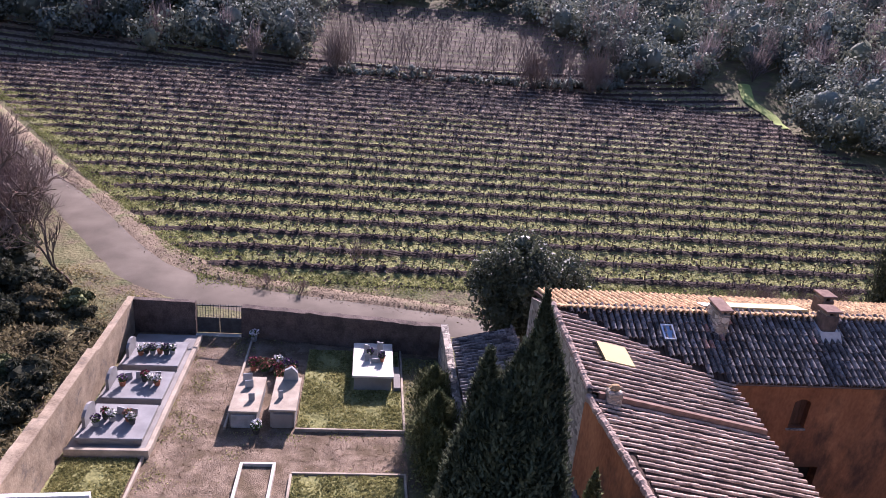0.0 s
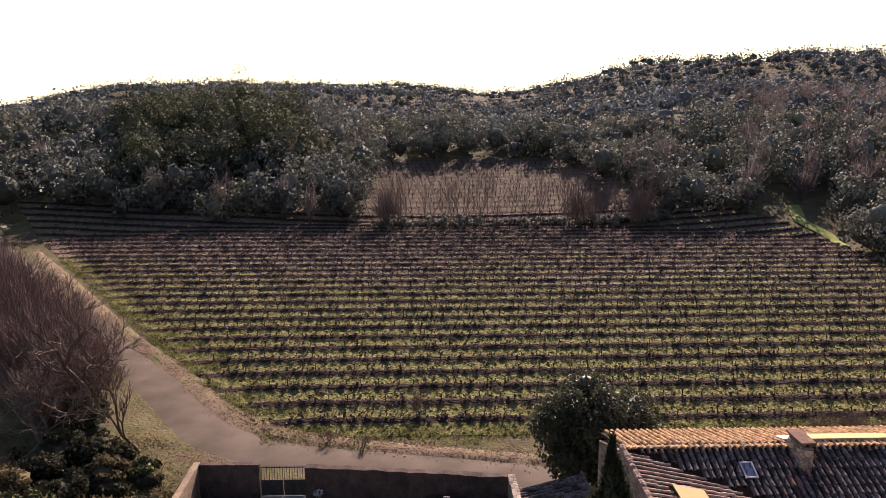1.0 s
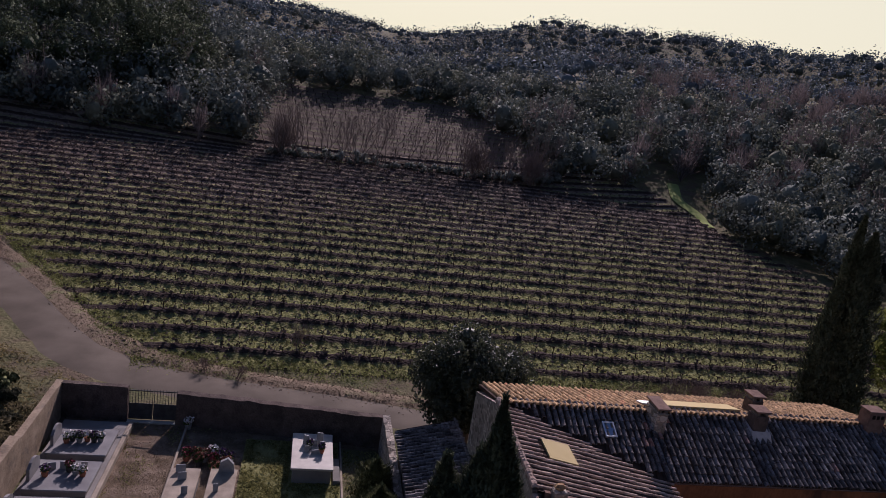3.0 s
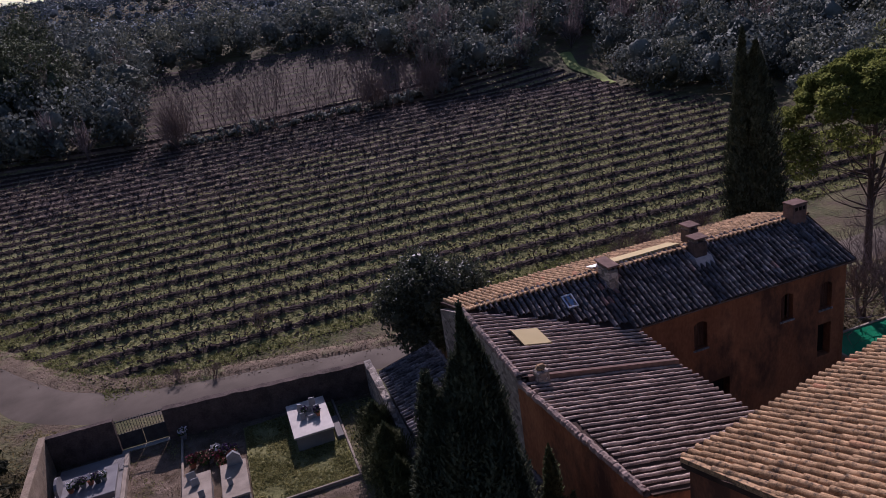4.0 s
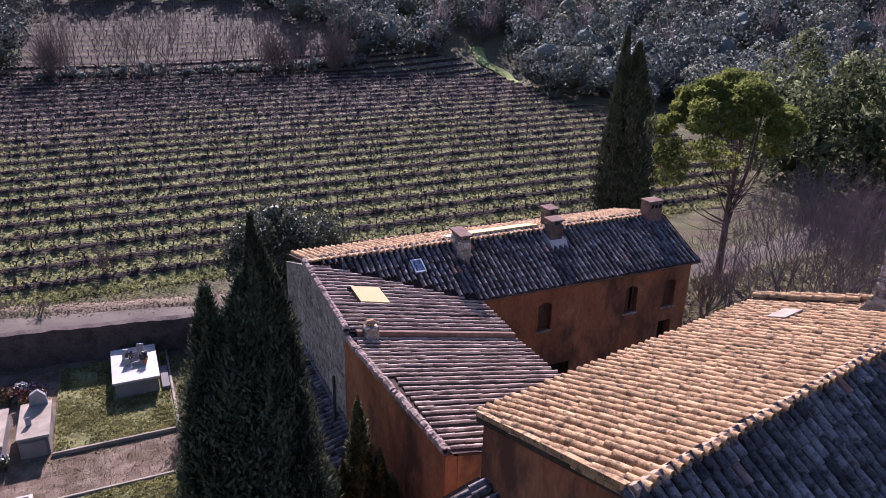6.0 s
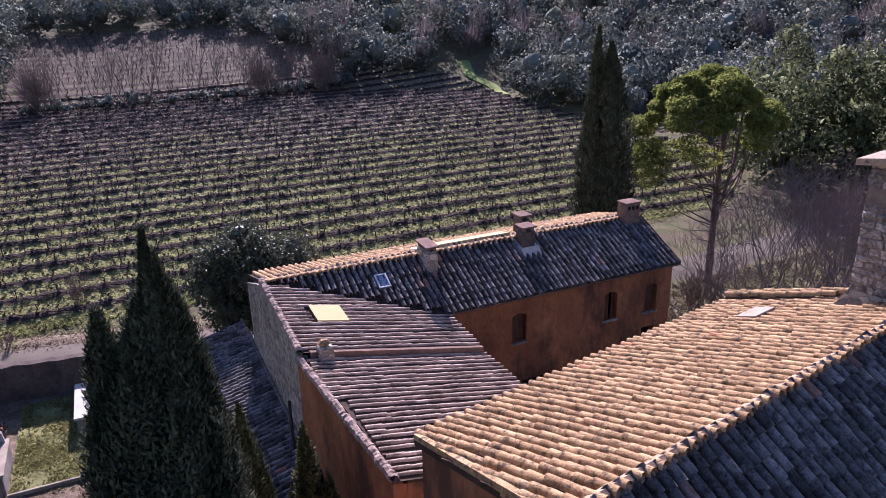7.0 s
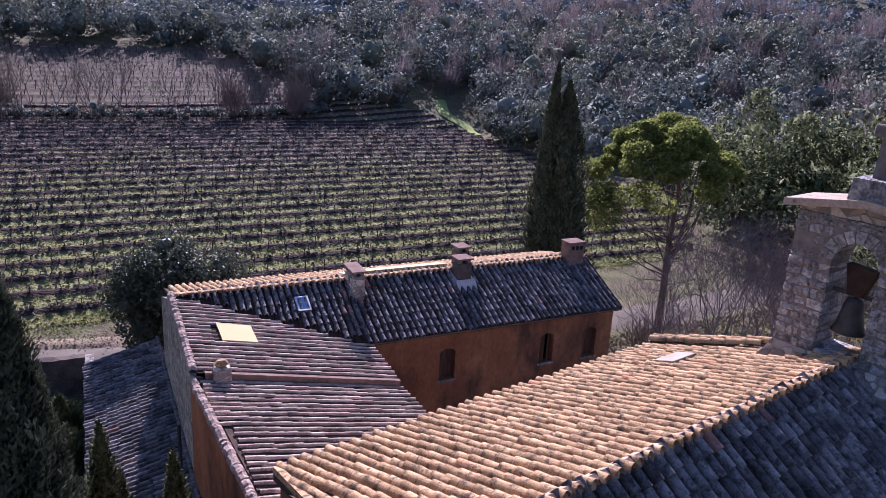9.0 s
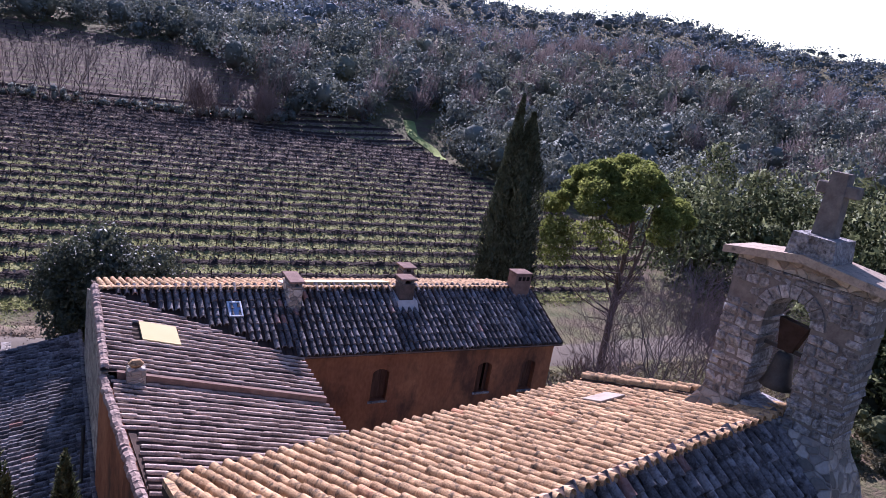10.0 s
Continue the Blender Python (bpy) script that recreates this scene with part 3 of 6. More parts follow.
def wall_with_holes(x0, x1, z0, z1, y0, y1, holes):
    """A wall along x with rectangular openings (x0, x1, z0, z1) cut right through."""
    bm = bmesh.new()
    cx = sorted({x0, x1, *[h[0] for h in holes], *[h[1] for h in holes]})
    cz = sorted({z0, z1, *[h[2] for h in holes], *[h[3] for h in holes]})
    for a, b in zip(cx, cx[1:]):
        for c, d in zip(cz, cz[1:]):
            if not any(h[0] <= a and b <= h[1] and h[2] <= c and d <= h[3] for h in holes):
                box(bm, a, b, y0, y1, c, d)
    bmesh.ops.remove_doubles(bm, verts=bm.verts, dist=0.0005)
    seen = {}
    for f in bm.faces:
        seen.setdefault(tuple(sorted(v.index for v in f.verts)), []).append(f)
    bm.verts.index_update()
    seen = {}
    for f in list(bm.faces):
        seen.setdefault(tuple(sorted(v.index for v in f.verts)), []).append(f)
    bmesh.ops.delete(bm, geom=[f for g in seen.values() if len(g) > 1 for f in g], context="FACES")
    return bm


WINDOWS = [(3.12, 3.74, 4.2, 5.4), (7.38, 8.0, 4.2, 5.4), (9.4, 10.02, 4.15, 5.38), (3.6, 4.8, 0.0, 2.5), (9.35, 10.05, 1.9, 3.45)]
part("south_wall", wall_with_holes(0.1, X1 - 0.15, 0, EAVE - 0.03, 0.3, 0.75, WINDOWS), OCHRE, house)
part("east_wall", prism([(0.75, 0), (5.5, 0), (5.5, 6.45), (RIDGE_Y, RIDGE - 0.08), (0.75, EAVE + 0.28)], X1 - 0.6, X1 - 0.15, "x"), OCHRE, house)
part("north_wall", box_bm(X0 + 0.1, X1 - 0.6, 5.1, 5.5, 0, 6.4), RUBBLE, house)
part("interior_floor", box_bm(X0 + 0.5, X1 - 0.65, 0.8, 5.05, 2.7, 2.9), DARKROOM, house)
for k, (a, b, c, d) in enumerate(WINDOWS):
    win = new("window" if k != 3 else "door")
    win.parent = house
    part("backing", box_bm(a - 0.02, b + 0.02, 0.68, 0.74, c, d), DARKROOM, win)
    if k in (0, 1, 2):
        w = (b - a) * (0.46 if k == 1 else 0.5)
        part("shutter", box_bm(0, w, -0.03, 0.0, c + 0.02, d - 0.03, pose(a + 0.02, 0.55, 0, 0, 0, -35 if k == 1 else 0)), SHUTTER, win, "brown wooden shutter")
        if k != 1:
            part("shutter", box_bm(0, w, -0.03, 0.0, c + 0.02, d - 0.03, pose(a + w + 0.03, 0.55, 0)), SHUTTER, win, "brown wooden shutter")
        else:
            part("shutter", box_bm(-w, 0, -0.03, 0.0, c + 0.02, d - 0.03, pose(b - 0.02, 0.55, 0, 0, 0, 35)), SHUTTER, win, "brown wooden shutter")
    if k < 3:
        w = b - a
        for edge, turn in ((a, 1), (b, -1)):
            part("arch_corner", prism([(edge, d + 0.002), (edge, d - 0.15), (edge + turn * 0.14 * w, d - 0.07), (edge + turn * 0.36 * w, d - 0.01), (edge + turn * 0.36 * w, d + 0.002)], 0.31, 0.5), OCHRE, win)
        part("window_sill", box_bm(a - 0.06, b + 0.06, 0.24, 0.5, c - 0.08, c - 0.004, None, 0.01), STONE, win)
cornice = part("cornice", box_bm(0.1, X1 - 0.1, 0.12, 0.3, EAVE - 0.16, EAVE - 0.04, None, 0.02), OCHRE, house, "pale moulded cornice under the eave")

# main roof
s_up = Vector((0, RIDGE_Y, RIDGE - EAVE)).normalized()
NORTH_Y, NORTH_Z = 5.8, 6.65
south_roof = part("south_roof", slab([(0.0, 0, EAVE), (X1, 0, EAVE), (X1, RIDGE_Y, RIDGE), (X0, RIDGE_Y, RIDGE)], 0.1), PAN, house, "weathered clay tile slope with shade in its colour")
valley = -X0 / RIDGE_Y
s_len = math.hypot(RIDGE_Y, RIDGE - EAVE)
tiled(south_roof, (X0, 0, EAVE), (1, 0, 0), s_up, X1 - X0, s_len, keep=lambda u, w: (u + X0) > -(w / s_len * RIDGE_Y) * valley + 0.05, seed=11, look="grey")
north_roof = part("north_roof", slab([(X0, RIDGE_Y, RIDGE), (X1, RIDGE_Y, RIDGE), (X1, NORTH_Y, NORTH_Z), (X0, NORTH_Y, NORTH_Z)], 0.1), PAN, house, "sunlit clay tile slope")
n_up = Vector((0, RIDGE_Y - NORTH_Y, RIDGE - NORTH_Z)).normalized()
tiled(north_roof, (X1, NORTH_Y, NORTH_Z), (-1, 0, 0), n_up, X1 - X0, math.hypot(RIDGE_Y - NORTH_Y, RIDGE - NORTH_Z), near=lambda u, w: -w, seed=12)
ridge_row(south_roof, (X0, RIDGE_Y, RIDGE + 0.02), (X1, RIDGE_Y, RIDGE + 0.02))

# west wing: upper part and lower part, sloping east
WA, WB, LOW = 0.212, 0.07, 0.42
STEP_Y, LS_Y = -2.3, -8.65
LX0, LX1 = -5.35, 0.45


def wing_z(x, y):
    return EAVE - WA * x + WB * y


def low_z(x, y):
    return EAVE - LOW - WA * x - 0.02 * y


w_up = Vector((-1, 0, WA)).normalized()
wing_roof = part("wing_roof", slab([(0.35, STEP_Y, wing_z(0.35, STEP_Y)), (0.35, 0.0, wing_z(0.35, 0)), (0, 0, EAVE), (X0, RIDGE_Y, RIDGE), (X0, STEP_Y, wing_z(X0, STEP_Y))], 0.1), PAN, house, "clay tile slope with skylight")
L2 = math.hypot(0.35 - X0, (0.35 - X0) * WA)
tiled(wing_roof, (0.35, STEP_Y, wing_z(0.35, STEP_Y)), (0, 1, WB), w_up, RIDGE_Y - STEP_Y, L2, keep=lambda u, w: (u + STEP_Y) < max(0.0, (w * math.cos(math.atan(WA)) - 0.35) / valley) + 0.12 and not (-0.52 < u + STEP_Y < 0.65 and 3.62 < w < 4.8), pitch=0.262, seed=13, look="wing")
low_roof = part("low_roof", slab([(LX1, LS_Y, low_z(LX1, LS_Y)), (LX1, STEP_Y, low_z(LX1, STEP_Y)), (LX0, STEP_Y, low_z(LX0, STEP_Y)), (LX0 + 0.45, LS_Y, low_z(LX0 + 0.45, LS_Y))], 0.1), PAN, house, "lower clay tile slope")
tiled(low_roof, (LX1, LS_Y, low_z(LX1, LS_Y)), (0, 1, -0.02), w_up, STEP_Y - LS_Y, L2 + 0.05, keep=lambda u, w: w < L2 - 0.22 - 0.45 * (1 - u / 6.35), near=lambda u, w: -w, pitch=0.262, seed=14, look="wing")
part("west_wall", prism([(STEP_Y, 0), (5.5, 0), (5.5, 6.5), (RIDGE_Y, RIDGE - 0.02), (STEP_Y, wing_z(X0, STEP_Y) - 0.02)], X0 - 0.14, X0 + 0.26, "x"), RUBBLE, house, "rubble stone gable wall")
wall_bm = bmesh.new()
ends = []
for x, y in ((LX0, STEP_Y - 0.01), (LX0 + 0.45, LS_Y)):
    zt = low_z(x, y) - 0.03
    ends.append([wall_bm.verts.new(p) for p in ((x - 0.22, y, 0), (x + 0.1, y, 0), (x + 0.1, y, zt), (x - 0.22, y, zt - 0.03))])
for k in range(4):
    wall_bm.faces.new((ends[0][k], ends[0][(k + 1) % 4], ends[1][(k + 1) % 4], ends[1][k]))
wall_bm.faces.new(ends[0][::-1])
wall_bm.faces.new(ends[1])
bmesh.ops.recalc_face_normals(wall_bm, faces=wall_bm.faces)
part("wing_west_wall", wall_bm, OCHRE, house)
part("wing_south_wall", prism([(LX0 + 0.56, 0), (LX1 - 0.1, 0), (LX1 - 0.1, low_z(LX1 - 0.1, LS_Y) - 0.1), (LX0 + 0.56, low_z(LX0 + 0.56, LS_Y) - 0.1)], LS_Y, LS_Y + 0.4), OCHRE, house)
part("wing_east_wall", box_bm(-0.35, 0.08, LS_Y + 0.4, 0.3, 0, 5.4), OCHRE, house)
part("step_wall", prism([(LX0 + 0.1, low_z(LX0, STEP_Y) - 0.1), (0.3, low_z(0.3, STEP_Y) - 0.1), (0.3, wing_z(0.3, STEP_Y) - 0.11), (LX0 + 0.1, wing_z(LX0, STEP_Y) - 0.11)], STEP_Y, STEP_Y + 0.2), MORTAR, house, "mortared step between two roofs")
part("skylight", slab([(x, y, wing_z(x, y) + 0.12) for x, y in ((-4.42, -0.5), (-3.39, -0.5), (-3.39, 0.63), (-4.42, 0.63))], 0.11), CREAM, house, "flat cream roof panel over a skylight")


def stack(name, x, y, w, d, z0, z1, mat, label, cap=True, tilt=0.0):
    s = new(name)
    s.parent = house
    tagged(s, label)
    bm = box_bm(x - w / 2, x + w / 2, y - d / 2, y + d / 2, z0, z1, None, 0.03)
    part("shaft", bm, mat, s)
    if cap:
        for sx in (-1, 1):
            part("support", box_bm(x + sx * (w / 2 - 0.1) - 0.06, x + sx * (w / 2 - 0.1) + 0.06, y - d / 2 + 0.05, y + d / 2 - 0.05, z1, z1 + 0.13), MORTAR, s)
        part("cap", box_bm(-w / 2 - 0.05, w / 2 + 0.05, -d / 2 - 0.05, d / 2 + 0.05, 0, 0.07, pose(x, y, z1 + 0.14, tilt, 0, 0), 0.015), CAPSTONE, s, "flat brown stone chimney cap")
    return s


stack("chimney", 0.55, 2.2, 0.44, 0.96, 6.6, 7.9, RUBBLE, "rubble chimney with flat cap", tilt=2)
stack("chimney", 4.8, 2.2, 0.56, 0.56, 6.8, 7.92, SOOT, "sooty chimney with flat cap")
stack("chimney", 5.42, 3.5, 0.5, 0.6, 6.6, 7.95, SOOT, "sooty chimney with flat cap")
stack("chimney", 10.1, 2.5, 0.75, 0.6, 6.9, 8.22, CAPSTONE, "squat rendered chimney with vent slots", cap=False)

EDGE = material("verge_mortar", (0.24, 0.17, 0.13), (0.42, 0.32, 0.26), 5, 0.95, 0.8, 25, 0.8, each=0.25)
# rough mortar verge along the wing's west edge
r = np.random.default_rng(40)
for a0, a1, height in (((X0 - 0.02, STEP_Y), (X0 - 0.02, RIDGE_Y + 0.1), wing_z), ((LX0 - 0.12, STEP_Y - 0.1), (LX0 + 0.33, LS_Y), low_z)):
    pts = []
    for k in range(121):
        q = k / 120
        x, y = a0[0] + (a1[0] - a0[0]) * q, a0[1] + (a1[1] - a0[1]) * q
        pts.append((x - 0.06 + r.normal() * 0.012, y, height(x, y) + 0.05 + r.normal() * 0.012))
    ob = new("verge", mesh_of("verge", *tube(pts, [0.1 + 0.03 * r.random() for _ in pts], 8), EDGE, False))
    ob.parent = house
    tagged(ob, "rough mortar verge")
part("step_gutter", prism([(-5.2, low_z(-5.2, STEP_Y) + 0.05), (0.42, low_z(0.42, STEP_Y) + 0.05), (0.42, wing_z(0.42, STEP_Y) + 0.06), (-5.2, wing_z(-5.2, STEP_Y) + 0.06)], STEP_Y - 0.14, STEP_Y - 0.002), CAPSTONE, house, "mortared row of tiles capping the step")
sc = new("chimney_stub")
sc.parent = house
part("shaft", box_bm(-5.0, -4.55, STEP_Y - 0.35, STEP_Y + 0.02, 6.2, 7.3, None, 0.04), RUBBLE, sc)
part("pot", box_bm(-4.98, -4.6, STEP_Y - 0.32, STEP_Y - 0.02, 7.3, 7.5, None, 0.1), TILE, sc, "clay chimney pot")

# roof window on the dark slope
def on_south(x, y, lift):
    return Vector((x, y, EAVE + (RIDGE - EAVE) * y / RIDGE_Y + lift))


GLASS = bpy.data.materials.new("window_glass")
GLASS.use_nodes = True
gb = GLASS.node_tree.nodes["Principled BSDF"]
gb.inputs["Base Color"].default_value, gb.inputs["Roughness"].default_value = (0.25, 0.3, 0.38, 1), 0.05
gb.inputs["Metallic"].default_value = 0.6
rw = new("roof_window")
rw.parent = house
tilt = math.degrees(math.atan2(RIDGE - EAVE, RIDGE_Y))
rwm = Matrix.Translation(on_south(-1.43, 1.72, 0.12)) @ pose(0, 0, 0, tilt, 0, 0)
for bx in ((-0.23, -0.17, -0.33, 0.33), (0.17, 0.23, -0.33, 0.33), (-0.17, 0.17, -0.33, -0.27), (-0.17, 0.17, 0.27, 0.33)):
    part("window_frame", box_bm(*bx, -0.06, 0.05, rwm, 0.008), ZINC, rw)
part("pane", box_bm(-0.17, 0.17, -0.27, 0.27, 0.0, 0.02, rwm), GLASS, rw)

PALE = material("pale_mortar", (0.34, 0.30, 0.27), (0.52, 0.47, 0.43), 3, 0.9, 0.4, 20)
# long pale panel on the sunny slope, just behind the ridge
nt = -math.degrees(math.atan2(RIDGE - NORTH_Z, NORTH_Y - RIDGE_Y))
pm = Matrix.Translation((2.85, 3.45, RIDGE - 0.8 * (RIDGE - NORTH_Z) / (NORTH_Y - RIDGE_Y) + 0.22)) @ pose(0, 0, 0, nt, 0, 0)
part("roof_panel", box_bm(-1.75, 1.75, -0.45, 0.5, -0.1, 0.03, pm, 0.01), CREAM, house, "long pale glazed panel near the ridge")
part("roof_flashing", box_bm(-2.35, -1.8, -0.2, 0.35, -0.06, 0.0, pm, 0.01), ZINC, house)
part("chimney_base", prism([(1.5, 6.7), (2.6, 7.1), (2.6, 7.5), (1.92, 7.3), (1.84, 7.34), (1.6, 7.05)], 4.4, 5.2, "x"), PALE, house, "pale mortar skirt of a chimney")
# gutter line and slots of the squat chimney
part("gutter", box_bm(0.15, X1 - 0.02, -0.05, 0.02, EAVE - 0.07, EAVE - 0.025, None, 0.015), CAPSTONE, house)
for k in range(3):
    part("vent_slot", box_bm(9.83 + k * 0.2, 9.97 + k * 0.2, 2.19, 2.3, 7.97, 8.13), DARKROOM, house)
part("chimney_cap", box_bm(9.7, 10.5, 2.17, 2.83, 8.22, 8.29, None, 0.02), CAPSTONE, house)
part("downpipe", box_bm(-5.93, -5.84, -2.15, -2.06, 3.9, 5.6, None, 0.03), IRON, house)
part("small_window", box_bm(-5.68, -5.6, -4.35, -3.95, 3.6, 4.5), DARKROOM, house)

# ---- the chapel ----
CH = Matrix.Translation((-5.10, -10.25, 0)) @ pose(0, 0, 0, 0, 0, 11.0)
CE, CR, CV = 9.08, 10.62, -4.43
CS = 7.4  # the south eave hangs lower
chapel = thing("chapel", "small chapel with clay tile roof and stone bell gable", "chapel", CH)
CL, SKEW = 9.95, -11.0  # the west gable stands askew
slope = math.hypot(CV, CR - CE)
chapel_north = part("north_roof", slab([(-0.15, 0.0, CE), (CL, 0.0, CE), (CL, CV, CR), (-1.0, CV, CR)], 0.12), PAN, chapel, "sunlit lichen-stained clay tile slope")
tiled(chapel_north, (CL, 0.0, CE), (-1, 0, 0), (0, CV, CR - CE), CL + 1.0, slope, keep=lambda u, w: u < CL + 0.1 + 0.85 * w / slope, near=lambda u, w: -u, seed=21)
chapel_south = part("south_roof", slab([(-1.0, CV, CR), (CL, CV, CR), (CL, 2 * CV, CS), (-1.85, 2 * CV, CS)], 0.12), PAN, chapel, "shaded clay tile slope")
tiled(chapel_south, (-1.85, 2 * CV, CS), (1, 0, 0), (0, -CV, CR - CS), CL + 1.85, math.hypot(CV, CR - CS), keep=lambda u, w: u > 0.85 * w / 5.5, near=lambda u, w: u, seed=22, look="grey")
RIDGE_BED = material("peach_ridge_mortar", (0.24, 0.155, 0.10), (0.46, 0.33, 0.22), 4, 0.95, 0.7, 22, 0.9, ((0.12, 0.095, 0.07), 5.0, 0.56))
part("ridge_mortar", prism([(CV - 0.1, CR - 0.02), (CV + 0.16, CR - 0.05), (CV + 0.1, CR + 0.08), (CV + 0.0, CR + 0.14), (CV - 0.08, CR + 0.1)], -0.95, 9.1, "x"), RIDGE_BED, chapel)
part("north_wall", box_bm(0.1, CL - 0.1, -0.75, -0.2, 0, CE - 0.05), RUBBLE, chapel)
part("south_wall", box_bm(0.1, CL - 0.1, 2 * CV + 0.2, 2 * CV + 0.75, 0, CS + 0.05), RUBBLE, chapel)
part("west_wall", prism([(-0.22, 0), (-0.22, CE + 0.0), (CV, CR - 0.15), (2 * CV + 0.22, CS), (2 * CV + 0.22, 0)], -0.1, 0.1, "x", pose(0.02, 0, 0, 0, 0, SKEW)), OCHRE, chapel)
part("east_wall", prism([(-0.75, 0), (-0.75, CE), (CV, CR - 0.15), (2 * CV + 0.75, CS + 0.1), (2 * CV + 0.75, 0)], CL - 0.6, CL - 0.12, "x"), RUBBLE, chapel)

BG = CH @ pose(-0.5, -0.08, 0.1)
bell_gable = thing("bell_gable", "weathered limestone bell gable with a single arch", "bell gable", BG)
FACE, BACK, VL, VR = 9.7, 10.45, -2.95, -5.45
AC, AW, SPRING, SILL = -4.15, 0.4, 12.35, 10.6


def half_open(z, extra=0.0):
    """Half width of the arch at height z."""
    if z < SILL:
        return 0.0
    if z <= SPRING:
        return AW + extra
    q = (AW + extra) ** 2 - (z - SPRING) ** 2
    return math.sqrt(q) if q > 0 else 0.0


r = np.random.default_rng(51)
PUTLOGS = [(-3.27, -3.1, 12.42, 12.66), (-5.15, -4.98, 12.3, 12.54)]
z = 10.15
while z < 13.1:
    h = min(r.uniform(0.1, 0.22), 13.16 - z)
    mid = z + h / 2
    ring = 0.24 if mid > SPRING - 0.05 else 0.0
    ho = max(half_open(z + 0.02, ring), half_open(z + h - 0.02, ring)) if mid < SPRING + AW + ring else 0.0
    spans = [(VR, VL)] if ho == 0 else [(VR, AC - ho), (AC + ho, VL)]
    for a0, b0 in spans:
        v = a0
        while v < b0 - 0.01:
            w = min(r.uniform(0.11, 0.36), b0 - v)
            if b0 - v - w < 0.11:
                w = b0 - v
            hole = any(v < p[1] and v + w > p[0] and z < p[3] and z + h > p[2] for p in PUTLOGS)
            if not hole:
                bm = box_bm(FACE - 0.012 - 0.03 * r.random(), BACK + 0.012 + 0.03 * r.random(), v + 0.006, v + w - 0.006, z + 0.006, z + h - 0.006, None, 0.03)
                for q in bm.verts:
                    q.co += Vector((r.normal() * 0.008, r.normal() * 0.016, r.normal() * 0.016))
                part("stone_block", bm, STONE, bell_gable)
            v += w
    z += h
arch = [(AC - (AW + 0.02) * math.cos(math.pi * k / 14), SPRING + (AW + 0.02) * math.sin(math.pi * k / 14)) for k in range(15)]
part("mortar_core", prism([(AC - AW - 0.02, 10.16), *arch, (AC + AW + 0.02, 10.16), (VL - 0.012, 10.16), (VL - 0.012, 13.15), (VR + 0.012, 13.15), (VR + 0.012, 10.16)], FACE - 0.004, BACK + 0.004, "x"), MORTAR, bell_gable)
part("breast", box_bm(FACE, BACK, AC - AW - 0.015, AC + AW + 0.015, 10.165, SILL - 0.125), RUBBLE, bell_gable)
for k in range(9):
    q0, q1 = math.pi * k / 9 + 0.02, math.pi * (k + 1) / 9 - 0.02
    part("voussoir", prism([(AC + AW * math.cos(q0), SPRING + AW * math.sin(q0)), (AC + (AW + 0.24) * math.cos(q0), SPRING + (AW + 0.24) * math.sin(q0)), (AC + (AW + 0.24) * math.cos(q1), SPRING + (AW + 0.24) * math.sin(q1)), (AC + AW * math.cos(q1), SPRING + AW * math.sin(q1))], FACE - 0.03, BACK + 0.03, "x"), STONE, bell_gable)
CAP_TAN = material("tan_lichened_stone", (0.20, 0.155, 0.115), (0.46, 0.37, 0.28), 3, 0.92, 0.6, 22, 0.8, ((0.13, 0.11, 0.09), 3.0, 0.55))
base = bmesh.new()
rings = []
for z, grow_by, ends in ((9.4, 0.5, 0.5), (9.95, 0.3, 0.3), (10.25, 0.12, 0.1), (10.5, 0.0, 0.0)):
    rings.append([base.verts.new(p) for p in ((FACE - 0.03 - grow_by, VL + ends, z), (BACK + 0.03 + grow_by * 0.3, VL + ends, z), (BACK + 0.03 + grow_by * 0.3, VR - ends, z), (FACE - 0.03 - grow_by, VR - ends, z))])
for p, q in zip(rings, rings[1:]):
    for k in range(4):
        base.faces.new((p[k], p[(k + 1) % 4], q[(k + 1) % 4], q[k]))
base.faces.new(rings[0][::-1])
base.faces.new(rings[-1])
part("base", base, RUBBLE, bell_gable, "rough stone base")
part("sill", box_bm(FACE - 0.06, BACK + 0.06, AC - AW + 0.005, AC + AW - 0.005, SILL - 0.12, SILL, None, 0.02), STONE, bell_gable)
part("gable_top", prism([(-2.96, 13.16), (-2.96, 13.22), (-4.15, 13.41), (-5.44, 13.28), (-5.44, 13.16)], FACE, BACK, "x"), RUBBLE, bell_gable)
part("cap", prism([(-2.72, 13.2), (-2.72, 13.34), (-4.15, 13.57), (-5.68, 13.4), (-5.68, 13.26), (-4.15, 13.42)], FACE - 0.2, BACK + 0.2, "x"), CAP_TAN, bell_gable, "projecting stone coping")
part("pedestal", prism([(-3.78, 13.47), (-3.83, 13.92), (-4.57, 13.92), (-4.63, 13.44)], FACE - 0.08, BACK + 0.02, "x"), STONE, bell_gable)
cross = thing("stone_cross", "weathered stone cross on top of the bell gable", "cross", BG @ pose(10.05, -4.2, 13.925))
part("shaft", prism([(-0.19, 0), (-0.14, 1.12), (0.14, 1.12), (0.19, 0)], -0.14, 0.14, "x"), MORTAR, cross)
part("arm", box_bm(-0.12, 0.12, -0.36, 0.34, 0.72, 0.93, None, 0.02), MORTAR, cross)

